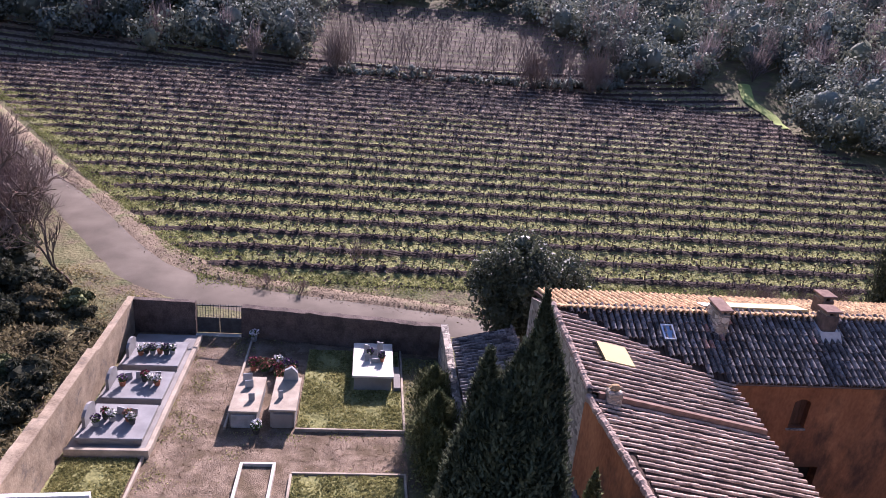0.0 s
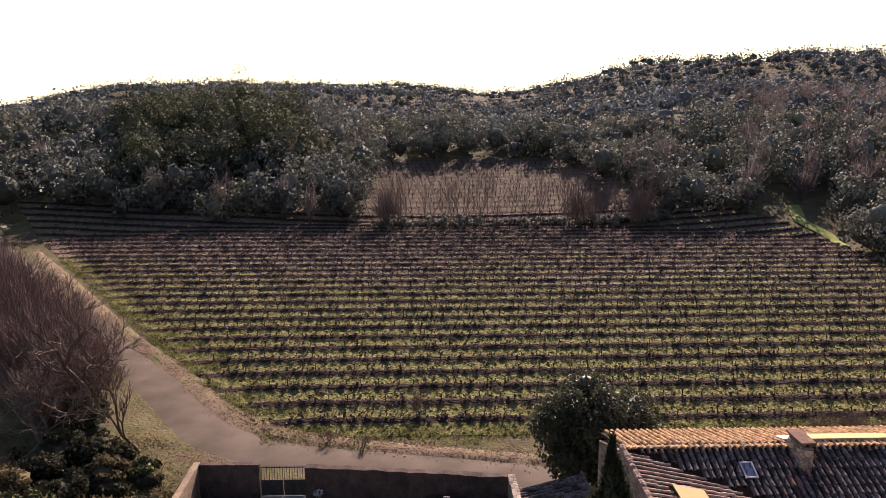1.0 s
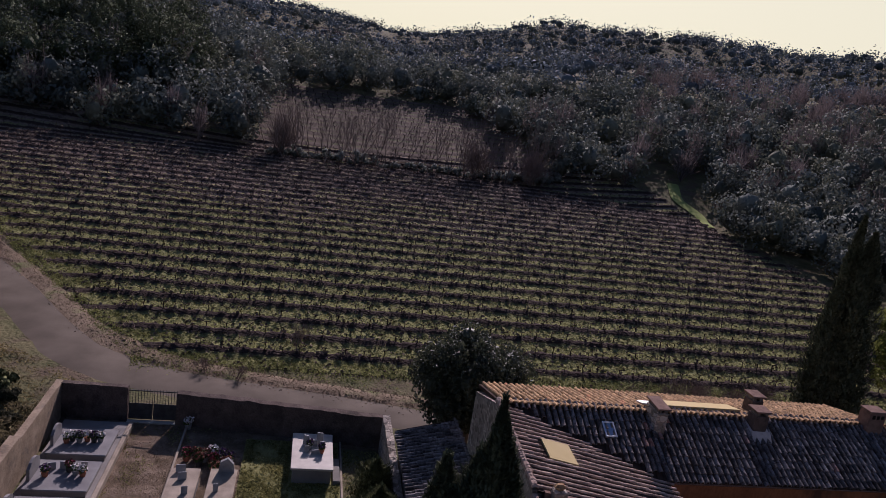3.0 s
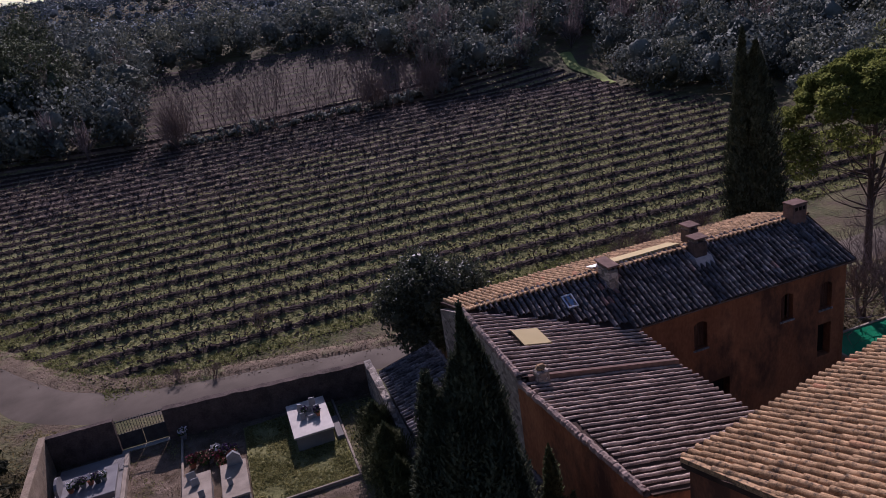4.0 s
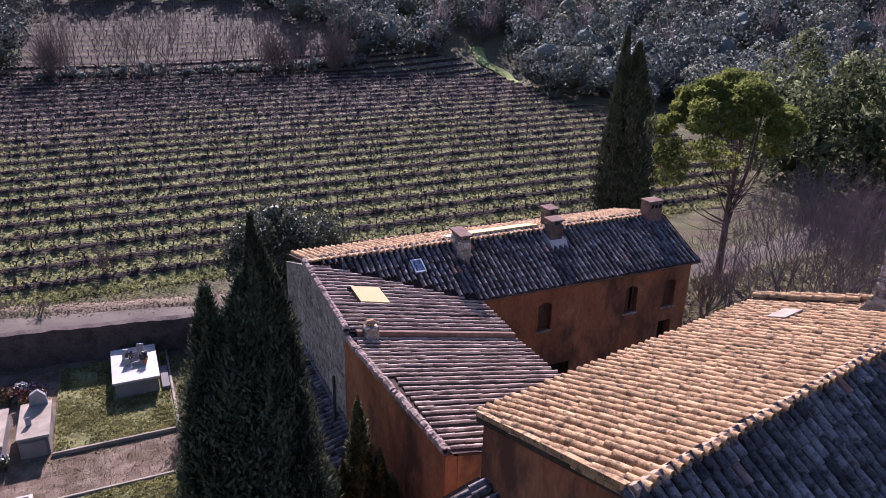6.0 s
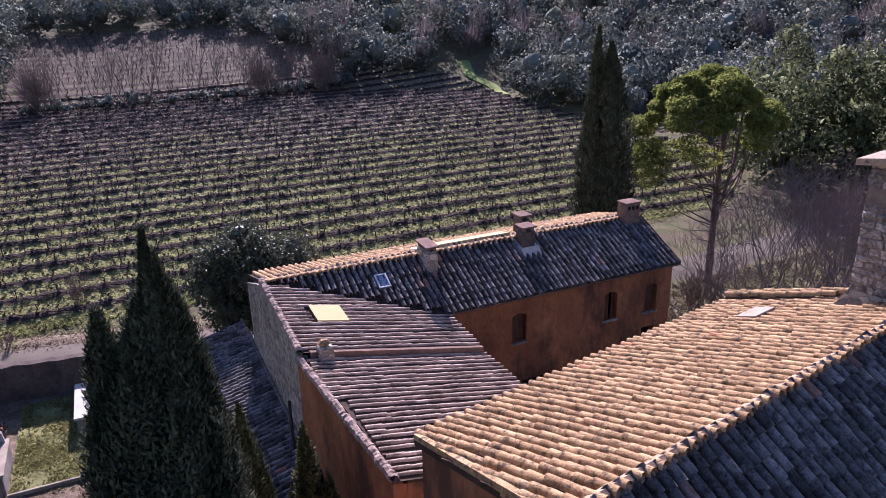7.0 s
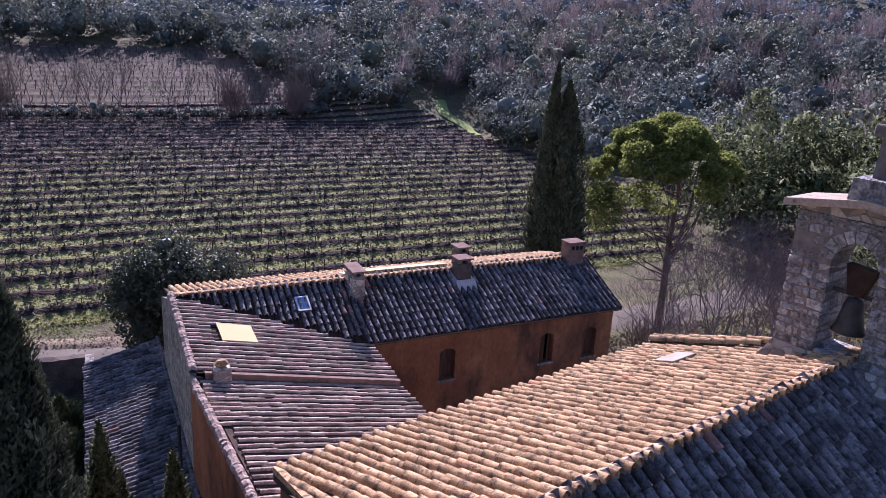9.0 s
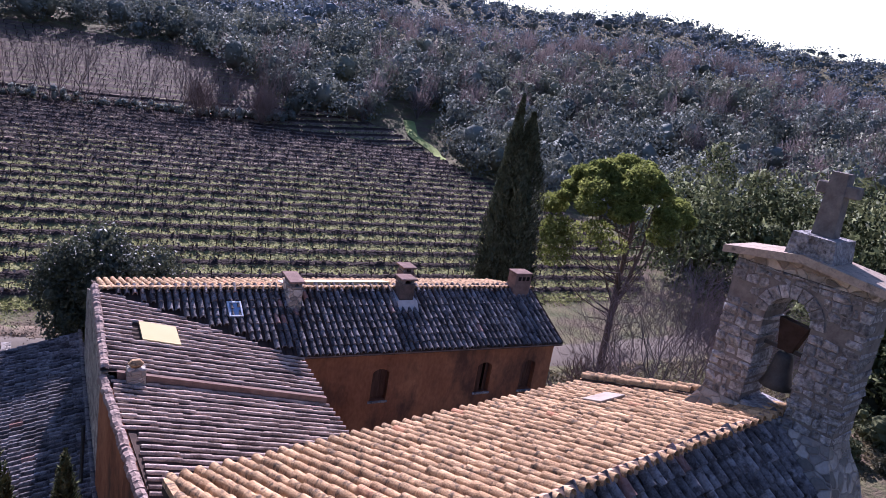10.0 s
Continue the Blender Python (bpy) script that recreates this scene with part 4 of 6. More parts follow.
bell = thing("bell", "dark bronze bell on a wooden yoke in the arch", "bell", BG @ pose(10.05, AC, 0))
prof = [(0.03, 11.68), (0.13, 11.66), (0.17, 11.55), (0.2, 11.35), (0.24, 11.15), (0.31, 11.0), (0.29, 10.99), (0.2, 11.12), (0.15, 11.5)]
bm = bmesh.new()
for k in range(20):
    q0, q1 = 2 * math.pi * k / 20, 2 * math.pi * (k + 1) / 20
    for (r0, z0), (r1, z1) in zip(prof, prof[1:]):
        bm.faces.new([bm.verts.new((rr * math.cos(q), rr * math.sin(q), zz)) for rr, zz, q in ((r0, z0, q0), (r1, z1, q0), (r1, z1, q1), (r0, z0, q1))])
bmesh.ops.remove_doubles(bm, verts=bm.verts, dist=0.001)
bmesh.ops.recalc_face_normals(bm, faces=bm.faces)
YOKE = material("old_dark_oak", (0.02, 0.014, 0.011), (0.06, 0.04, 0.03), 4, 0.9, 0.4, 20)
part("bell_body", bm, IRON, bell, smooth=True)
part("yoke", prism([(-0.13, 11.72), (-0.3, 12.25), (0.24, 12.3), (0.13, 11.72)], -0.11, 0.11, "x"), YOKE, bell, "dark wooden yoke")
part("axle", box_bm(-0.035, 0.035, -AW - 0.1, AW + 0.1, 11.7, 11.77), IRON, bell)
part("clapper", box_bm(-0.03, 0.03, -0.03, 0.03, 10.9, 11.5), IRON, bell)

# verge row, roof hatch and lichen-edged fascia of the chapel
fall = (CR - CE) / -CV
part("verge_bed", slab([(CL - 0.46, 0.02, CE + 0.13), (CL + 0.04, 0.02, CE + 0.13), (CL + 0.04, -2.7, CE + 0.13 + 2.7 * fall), (CL - 0.46, -2.7, CE + 0.13 + 2.7 * fall)], 0.12), MORTAR, chapel)
tiled(chapel_north, (CL + 0.05, 0.03, CE + 0.13), (-1, 0, 0), (0, CV, CR - CE), 0.5, 2.8, near=lambda u, w: -u, seed=24, singles=40)
hatch_tilt = -math.degrees(math.atan2(CR - CE, -CV))
part("roof_hatch", box_bm(-0.4, 0.4, -0.25, 0.25, 0, 0.05, Matrix.Translation((8.17, -1.6, CE + 1.6 * (CR - CE) / -CV + 0.15)) @ pose(0, 0, 0, hatch_tilt, 0, 0), 0.01), SLAB, chapel, "small pale roof hatch")
part("west_verge", prism([(0.02, CE - 0.06), (0.02, CE + 0.1), (CV, CR + 0.1), (CV, CR - 0.1)], -0.12, 0.0, "x", pose(-0.02, 0, 0, 0, 0, SKEW)), TILE_REST, chapel, "lichened clay verge along the slope")

# lean-to at the chapel's west end
lean_to = thing("lean_to", "low clay tile lean-to against the chapel wall", "lean-to", CH @ pose(-0.02, 0, 0, 0, 0, SKEW))
lz0, lz1 = 6.75, 7.75
lean_roof = part("roof", slab([(-3.0, -0.3, lz0), (-0.12, -0.3, lz1), (-0.12, -6.0, lz1), (-3.0, -6.0, lz0)], 0.1), PAN, lean_to)
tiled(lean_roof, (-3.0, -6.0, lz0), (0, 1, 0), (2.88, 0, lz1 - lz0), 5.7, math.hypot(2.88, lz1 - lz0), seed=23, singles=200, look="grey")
part("wall", box_bm(-2.85, -2.5, -5.9, -0.4, 0, lz0 + 0.05), OCHRE, lean_to)
part("end_wall", prism([(-2.49, 0), (-0.11, 0), (-0.11, lz1 - 0.11), (-2.49, lz0 + 0.06)], -0.8, -0.4), OCHRE, lean_to)

# ---- the cemetery ----
def wall_run(name, a, b, thick, z0, z1, mat, label, rough=0.0, seed=1, coping=None):
    """A free-standing wall from a to b, its top uneven by rough."""
    r = np.random.default_rng(seed)
    a, b = Vector((*a, 0)), Vector((*b, 0))
    d = (b - a).normalized()
    s = Vector((-d.y, d.x, 0)) * thick / 2
    n = max(2, int((b - a).length / 0.35))
    bm = bmesh.new()
    rows = []
    for k in range(n + 1):
        p = a + (b - a) * k / n
        t = z1 + r.normal() * rough
        rows.append([bm.verts.new(q) for q in (p - s + Vector((0, 0, z0)), p + s + Vector((0, 0, z0)), p + s + Vector((0, 0, t)), p - s + Vector((0, 0, t + r.normal() * rough)))])
    for p, q in zip(rows, rows[1:]):
        for k in range(4):
            bm.faces.new((p[k], p[(k + 1) % 4], q[(k + 1) % 4], q[k]))
    bm.faces.new(rows[0])
    bm.faces.new(rows[-1][::-1])
    bmesh.ops.recalc_face_normals(bm, faces=bm.faces)
    ob = part(name, bm, mat, None)
    return tagged(ob, label, "wall", kind="structure")


# Darker copy of the wall render; the north wall's shade is in its colour
SHADE_WALL = material("shaded_wall_render", (0.045, 0.034, 0.03), (0.13, 0.10, 0.083), 1.6, 0.92, 0.8, 12, 1.0, ((0.05, 0.042, 0.035), 1.4, 0.55), bump_size=0.04)
wall_run("wall_north", (-23.6, 13.4), (-20.55, 13.3), 0.3, 0, 1.85, SHADE_WALL, "low rendered cemetery wall in shade", 0.004, 61)
wall_run("wall_north_2", (-18.25, 13.25), (-8.15, 11.85), 0.4, 0, 1.75, SHADE_WALL, "old stone cemetery wall with rough top", 0.018, 62)
wall_run("wall_west", (-23.72, 13.55), (-23.62, 8.05), 0.32, 0, 1.85, WALL_CONC, "rendered cemetery wall", 0.006, 63)
wall_run("wall_west_2", (-23.64, 8.04), (-23.58, 2.7), 0.42, 0, 2.02, WALL_CONC, "rendered cemetery wall", 0.006, 64)
wall_run("wall_west_3", (-23.55, 2.69), (-23.6, -9.0), 0.55, 0, 2.2, WALL_CONC, "rendered cemetery wall", 0.008, 65)
wall_run("wall_plot", (-23.3, -1.35), (-20.5, -1.2), 0.17, 0, 2.2, WHITE, "white-painted wall closing a burial plot", 0.003, 67)
wall_run("wall_east", (-8.1, 11.6), (-8.35, -9.0), 0.35, 0, 1.95, RUBBLE, "old stone cemetery wall", 0.05, 66)


def sheet(name, x0, x1, y0, y1, z, mat, label, category, step=0.3, rough=0.02):
    xs, ys = np.arange(x0, x1 + 0.01, step), np.arange(y0, y1 + 0.01, step)
    rr = np.random.default_rng(int(abs(x0 * 10) + abs(y0)))
    return tagged(new(name, grid_sheet(name, xs, ys, lambda a, b: z + rough * rr.standard_normal(a.shape), mat)), label, category, kind="structure")


LAWN = material("cemetery_grass", (0.085, 0.085, 0.03), (0.23, 0.215, 0.085), 1.6, 0.95, 0.9, 9, 0.9, bump_size=0.06)
CONCRETE = material("grey_concrete", (0.14, 0.127, 0.113), (0.26, 0.24, 0.218), 1.2, 0.85, 0.2, 25, 0.4)
sheet("cemetery_gravel", -23.3, -8.2, -9, 13.4, 0.05, GRAVEL, "pale gravel between the graves", "gravel", 0.3, 0.012)
sheet("lawn", -14.75, -10.3, 5.3, 11.9, 0.13, LAWN, "green grass plot with pale kerb", "lawn", 0.12, 0.022)
sheet("lawn_2", -14.6, -10.35, -6.0, 2.35, 0.12, LAWN, "green grass plot with pale kerb", "lawn", 0.12, 0.022)
sheet("lawn_3", -23.2, -20.4, -8.0, 3.2, 0.13, LAWN, "green grass plot beside the wall", "lawn", 0.12, 0.022)
sheet("grass_strip", -10.2, -8.3, -6.0, 11.4, 0.1, GRASS_GROUND, "dry grass strip along the wall", "grass", 0.2, 0.03)


def kerb(a, b, w=0.1, h=0.19):
    a, b = Vector((*a, 0)), Vector((*b, 0))
    m = Matrix.Translation(a) @ pose(0, 0, 0, 0, 0, math.degrees(math.atan2(b.y - a.y, b.x - a.x)))
    ob = part("kerb", box_bm(0, (b - a).length, -w / 2, w / 2, 0, h, m, 0.012), SLAB, None)
    tagged(ob, "pale stone kerb edging a plot", "kerb", "plot kerbs")


for a, b in (((-14.8, 5.22), (-10.2, 5.2)), ((-10.24, 5.26), (-10.2, 12.0)), ((-14.65, 2.43), (-10.3, 2.4)), ((-10.32, 2.34), (-10.32, -6)), ((-14.66, 2.36), (-14.66, -6)), ((-20.3, 3.3), (-20.25, -8)), ((-17.68, 13.0), (-17.65, 5.2))):
    kerb(a, b)

platform = thing("grave_platform", "raised concrete bed under three graves", "platform")
part("slab", box_bm(-23.2, -20.3, 3.45, 12.6, 0.02, 0.3, None, 0.02), CONCRETE, platform)
part("edge", box_bm(-20.3, -20.1, 3.45, 12.6, 0.02, 0.36, None, 0.03), SLAB, platform, "pale stone edge")
part("front", box_bm(-23.2, -20.1, 3.25, 3.45, 0.02, 0.42, None, 0.02), SLAB, platform)

PETALS = [material("petals_" + n, c, tuple(min(1, k * 1.5) for k in c), 20, 0.7, 0, 60) for n, c in (("red", (0.13, 0.03, 0.04)), ("pink", (0.32, 0.15, 0.17)), ("white", (0.5, 0.46, 0.44)), ("orange", (0.16, 0.075, 0.05)), ("violet", (0.07, 0.04, 0.08)))]
LEAF = material("pot_leaves", (0.03, 0.05, 0.015), (0.08, 0.11, 0.03), 10, 0.6, 0, 40)
POTS = [material("clay_pot", (0.24, 0.09, 0.05), (0.38, 0.16, 0.09), 5, 0.8, 0.2, 40), IRON, GRANITE]


def flower_pot(x, y, z, kind, seed, size=1.0):
    r = np.random.default_rng(seed)
    t = thing("flower_pot", ("potted red flowers on a grave", "potted pink flowers on a grave", "potted white flowers on a grave", "potted withered russet flowers on a grave", "potted violet flowers on a grave")[kind], "flower pot", pose(x, y, z) @ Matrix.Scale(size, 4), "grave flowers")
    bm = bmesh.new()
    bmesh.ops.create_cone(bm, cap_ends=True, segments=12, radius1=0.08, radius2=0.11, depth=0.17, matrix=Matrix.Translation((0, 0, 0.085)))
    part("pot", bm, POTS[seed % 3], t)
    for name, n, c, rad, s, mt in (("foliage", 90, (0, 0, 0.25), (0.15, 0.15, 0.12), 0.06, LEAF), ("bloom", 60, (0, 0, 0.31), (0.16, 0.16, 0.1), 0.06, PETALS[kind])):
        ob = new(name, mesh_of(name, *leaf_cards(ball_points(n, c, rad, r), s, r, long=1.2), mt))
        ob.parent = t


def grave(x0, x1, y0, y1, z, mat, label, stele=True, seed=1):
    g = thing("grave", label, "grave", None, "graves")
    part("base", box_bm(x0, x1, y0, y1, 0.3 if x1 < -20 else 0.03, z - 0.1, None, 0.015), CONCRETE, g)
    part("slab", box_bm(x0 - 0.06, x1 + 0.06, y0 - 0.05, y1 + 0.03, z - 0.1, z, None, 0.02), mat, g)
    if stele:
        m = pose(x0 + 0.06, (y0 + y1) / 2, z)
        bm = prism([(-0.55, 0), (-0.55, 0.5), (-0.3, 0.66), (0.0, 0.74), (0.3, 0.66), (0.55, 0.5), (0.55, 0)], -0.06, 0.06, "x", m)
        part("headstone", bm, mat, g, "upright headstone")
    return g


for k, (y0, y1) in enumerate(((3.75, 6.0), (6.5, 8.6), (9.15, 11.3))):
    grave(-22.85, -20.5, y0, y1, 0.62, GREYSLAB, "grey grave slab with headstone and flowers", True, k)
spots = [(-22.2, 5.0, 0), (-21.9, 4.85, 2), (-21.3, 4.9, 3), (-21.1, 4.7, 2), (-22.4, 4.5, 4), (-22.3, 7.4, 4), (-21.5, 7.8, 0), (-21.2, 7.6, 2), (-20.9, 7.5, 2), (-22.1, 10.2, 2), (-21.8, 10.1, 4), (-21.5, 10.2, 2), (-21.2, 10.15, 4), (-20.95, 10.2, 2), (-22.3, 10.0, 2)]
for k, (x, y, c) in enumerate(spots):
    flower_pot(x, y, 0.62, c, 70 + k, 1.3)
for k, (x, y, w) in enumerate(((-21.7, 5.3, 0.4), (-21.2, 5.25, 0.3), (-21.75, 8.0, 0.35), (-21.0, 8.05, 0.25), (-22.2, 7.9, 0.3))):
    ob = part("memorial_plaque", box_bm(-w / 2, w / 2, -0.03, 0.03, 0, 0.3, pose(x, y, 0.62, -12, 0, 10 * k - 20), 0.01), GRANITE, None)
    tagged(ob, "small dark granite memorial plaque on a grave", "plaque", "grave plaques")

g = grave(-17.48, -16.38, 5.42, 8.05, 0.83, SLAB, "weathered pale stone grave slab", False)
part("front_panel", box_bm(-17.4, -16.46, 5.33, 5.39, 0.06, 0.68, None, 0.01), GRANITE, g, "dark panel")
g = grave(-15.84, -14.84, 5.45, 7.95, 0.92, SLAB, "weathered pale stone grave slab", False)
part("front_panel", box_bm(-15.75, -14.93, 5.36, 5.41, 0.06, 0.76, None, 0.01), CONCRETE, g)
for k, (x, y, c) in enumerate(((-17.2, 9.9, 0), (-16.8, 10.0, 3), (-16.4, 9.9, 3), (-16.0, 9.6, 0), (-15.6, 9.9, 4), (-15.3, 9.7, 4), (-15.4, 9.3, 3), (-16.6, 9.5, 3), (-16.1, 10.2, 2), (-15.9, 9.0, 3), (-16.35, 5.0, 2), (-17.6, 12.7, 2))):
    flower_pot(x, y, 0.05 if y > 9.35 or x > -16.3 or y < 5.2 else 0.5, c, 90 + k, 1.6)
for k, (x, y, w) in enumerate(((-17.1, 7.75, 0.4), (-16.95, 7.2, 0.35), (-16.7, 6.2, 0.25), (-15.5, 6.3, 0.2))):
    ob = part("memorial_plaque", box_bm(-w / 2, w / 2, -0.03, 0.03, 0, 0.32, pose(x, y, 0.83 if x < -16 else 0.92, -15, 0, 12), 0.01), GRANITE, None)
    tagged(ob, "small dark granite memorial plaque on a grave", "plaque", "grave plaques")
ob = part("memorial_stone", prism([(-0.32, 0), (-0.26, 0.5), (0.05, 0.68), (0.3, 0.42), (0.35, 0)], -0.08, 0.08, "y", pose(-15.25, 7.75, 0.91)), GRANITE, None)
tagged(ob, "dark upright memorial stone behind a grave", "headstone")

tomb = thing("tomb", "large white box tomb with dark ornaments on top", "tomb")
part("body", box_bm(-12.46, -10.74, 8.34, 11.25, 0.03, 0.81, None, 0.015), CONCRETE, tomb)
part("top", box_bm(-12.55, -10.66, 8.24, 11.32, 0.81, 0.91, None, 0.015), MARBLE, tomb, "white stone lid")
for k, (x, y, w, h) in enumerate(((-11.95, 10.3, 0.25, 0.45), (-11.6, 10.2, 0.4, 0.3), (-11.3, 10.4, 0.3, 0.55), (-11.9, 9.6, 0.22, 0.35), (-11.45, 9.5, 0.5, 0.2), (-11.15, 9.9, 0.25, 0.4))):
    ob = part("memorial_plaque", box_bm(-w / 2, w / 2, -0.035, 0.035, 0, h, pose(x, y, 0.91, -10, 0, 9 * k - 25), 0.01), GRANITE, None)
    tagged(ob, "small dark granite memorial plaque on a tomb", "plaque", "grave plaques")
for k, (x, y, c) in enumerate(((-11.75, 9.95, 4), (-11.2, 9.6, 4))):
    flower_pot(x, y, 0.91, c, 110 + k, 1.2)
step_block = part("stone_step", box_bm(-10.62, -10.3, 8.3, 10.2, 0.03, 0.3, None, 0.02), CONCRETE, None)
tagged(step_block, "concrete step beside the tomb", "step")
planter = thing("planter", "pale stone grave frame filled with gravel", "planter")
for bx in ((-16.62, -16.5, 0.0, 2.85), (-15.39, -15.27, 0.0, 2.85), (-16.5, -15.39, 2.73, 2.85), (-16.5, -15.39, 0.0, 0.12)):
    part("frame", box_bm(*bx, 0.03, 0.32, None, 0.015), MARBLE, planter)
part("fill", box_bm(-16.49, -15.4, 0.13, 2.72, 0.03, 0.2), GRAVEL, planter)

gate = thing("gate", "dark iron double gate in the cemetery wall", "gate")
for k in range(2):
    x0 = -20.52 + k * 1.14
    leaf = part("gate_leaf", box_bm(x0, x0 + 1.11, 13.33, 13.36, 0.1, 0.95), IRON, gate)
    part("rail", box_bm(x0, x0 + 1.11, 13.32, 13.37, 1.6, 1.65), IRON, leaf)
    for j in range(9):
        part("picket", box_bm(x0 + 0.02 + j * 0.132, x0 + 0.04 + j * 0.132, 13.335, 13.355, 0.95, 1.72), IRON, leaf)
part("threshold", box_bm(-20.54, -18.27, 13.0, 13.28, 0.03, 0.09), MARBLE, gate, "pale stone threshold")

# blades of grass on the plots
r = np.random.default_rng(88)
BLADE = material("lawn_blades", (0.11, 0.11, 0.035), (0.30, 0.275, 0.10), 1.2, 0.85, 0, 8, 0.6, island=0.4, leaf=0.4)
pts = []
for x0, x1, y0, y1, n in ((-14.7, -10.35, 5.3, 11.8, 16000), (-14.55, -10.4, -3.0, 2.3, 11000), (-23.1, -20.45, -1.5, 3.15, 8000), (-10.1, -8.4, -3, 11.2, 3500)):
    px, py = r.uniform(x0, x1, n), r.uniform(y0, y1, n)
    thick = np.array([noise.noise(Vector((a * 0.9, b * 0.9, 2.0))) for a, b in zip(px, py)]) + 0.25 * r.standard_normal(n)
    pts.append(np.column_stack([px, py, 0.14 + 0.03 * r.random(n)])[(thick > -0.15) & ~((px > -12.6) & (px < -10.5) & (py > 8.25) & (py < 11.45))])
ob = new("lawn_tufts", mesh_of("lawn_tufts", *leaf_cards(np.concatenate(pts), 0.06, r, flat=-0.4, long=2.2), BLADE))
tagged(ob, "short green grass tufts on the plots", "grass", kind="stuff")
n = 26000
px, py = r.uniform(-20.2, -8.6, n), r.uniform(-5, 13, n)
thick = np.array([noise.noise(Vector((a * 0.7, b * 0.7, 7.0))) for a, b in zip(px, py)]) + 0.14 * r.standard_normal(n) + 0.5 * np.exp(-np.abs(px + 20.2) * 2.5) + 0.35 * np.exp(-np.abs(py - 4.9) * 3)
weedy = (thick > 0.36) & ~((px > -14.8) & (px < -10.2) & (py > 5.2)) & ~((px > -14.7) & (px < -10.3) & (py < 2.4)) & ~((px > -17.6) & (px < -14.8) & (py > 5.1) & (py < 9.6)) & ~((px > -16.9) & (px < -15.2) & (py < 3))
ob = new("weeds", mesh_of("weeds", *leaf_cards(np.column_stack([px, py, 0.075 + 0.02 * r.random(n)])[weedy], 0.05, r, flat=-0.2, long=1.8), BLADE))
tagged(ob, "thin weeds and moss on the gravel", "weeds", kind="stuff")
n = 9000
px, py = r.uniform(-20.1, -8.6, n), r.uniform(-5, 13, n)
clear = ~((px > -14.8) & (px < -10.2) & (py > 5.2)) & ~((px > -14.7) & (px < -10.3) & (py < 2.4)) & ~((px > -17.6) & (px < -14.8) & (py > 5.1) & (py < 9.6))
ob = new("dead_leaves", mesh_of("dead_leaves", *leaf_cards(np.column_stack([px, py, 0.07 + 0 * px])[clear], 0.04, r, flat=0.6, long=1.3), material("fallen_leaves", (0.12, 0.07, 0.045), (0.30, 0.20, 0.13), 2, 0.9, 0, 10, 0.5, island=0.5)))
tagged(ob, "brown fallen leaves on the gravel", "leaves", kind="stuff")

# ---- vines ----
def vine_row(y, xa, xb, step, seed, h=0.75, posts=True):
    """A row of pruned vines: gnarled trunk, two short arms and spurs, with stakes between."""
    r = np.random.default_rng(seed)
    pieces = []
    for x in np.arange(xa, xb, step):
        if r.random() < 0.06:
            continue
        x, yy = x + r.normal() * 0.12, y + r.normal() * 0.06
        z = float(land(x, yy)) + 0.12
        hh = h * r.uniform(0.75, 1.2)
        bx, by = r.normal() * 0.12, r.normal() * 0.1
        pieces.append(tube([(x, yy, z - 0.05), (x + bx, yy + by, z + hh * 0.55), (x + bx * 0.6, yy + by * 0.5, z + hh)], [0.06, 0.045, 0.05], 4))
        for s in (-1, 1):
            l = r.uniform(0.25, 0.55)
            pieces.append(tube([(x + bx * 0.6, yy + by * 0.5, z + hh), (x + bx * 0.6 + s * l * 0.6, yy + r.normal() * 0.06, z + hh + 0.08), (x + s * l, yy + r.normal() * 0.1, z + hh + r.uniform(0.1, 0.45))], [0.045, 0.03, 0.012], 3))
        if r.random() < 0.5:
            pieces.append(tube([(x, yy, z + hh), (x + r.normal() * 0.15, yy + r.normal() * 0.15, z + hh + r.uniform(0.2, 0.5))], [0.025, 0.01], 3))
    return join(pieces)


def vine_shape(seed):
    """One pruned vine: gnarled trunk, two arms, a few spurs."""
    r = np.random.default_rng(seed)
    hh, bx, by = r.uniform(0.38, 0.6), r.normal() * 0.12, r.normal() * 0.08
    top = (bx * 0.6, by * 0.5, hh)
    out = [tube([(0, 0, -0.08), (bx, by, hh * 0.55), top], [0.04, 0.027, 0.032], 5)]
    for s in (-1, 1):
        l = r.uniform(0.25, 0.5)
        tip = (s * l, r.normal() * 0.08, hh + r.uniform(0.08, 0.3))
        out.append(tube([top, (bx * 0.6 + s * l * 0.6, r.normal() * 0.05, hh + 0.06), tip], [0.028, 0.02, 0.009], 4))
        out.append(tube([tip, (tip[0] + r.normal() * 0.08, tip[1] + r.normal() * 0.08, tip[2] + r.uniform(0.1, 0.3))], [0.012, 0.006], 3))
    return join(out)


VINE_MESHES = [mesh_of("vine", *vine_shape(200 + k), VINE) for k in range(9)]
r = np.random.default_rng(201)
for k in range(NROWS):
    y = ROW0 + k * PITCH
    row = thing("vine_row", "row of bare pruned vines in winter", "vine row", None, "rows of the vineyard")
    for x in np.arange(float(field_west(y)) + 2.0 + 1.2 * r.random(), float(field_east(y)) - 1.2, 1.25 if k < 12 else 1.45):
        if r.random() < 0.07 or (y > 89 and not -20 < x < 24):
            continue
        px, py = x + r.normal() * 0.1, y + r.normal() * 0.05
        ob = new("vine", VINE_MESHES[int(r.integers(9))])
        ob.parent = row
        ob.matrix_basis = pose(px, py, float(land(px, py)) + 0.24, 0, 0, r.normal() * 12 + 180 * r.integers(2)) @ Matrix.Scale(r.uniform(0.85, 1.2), 4)

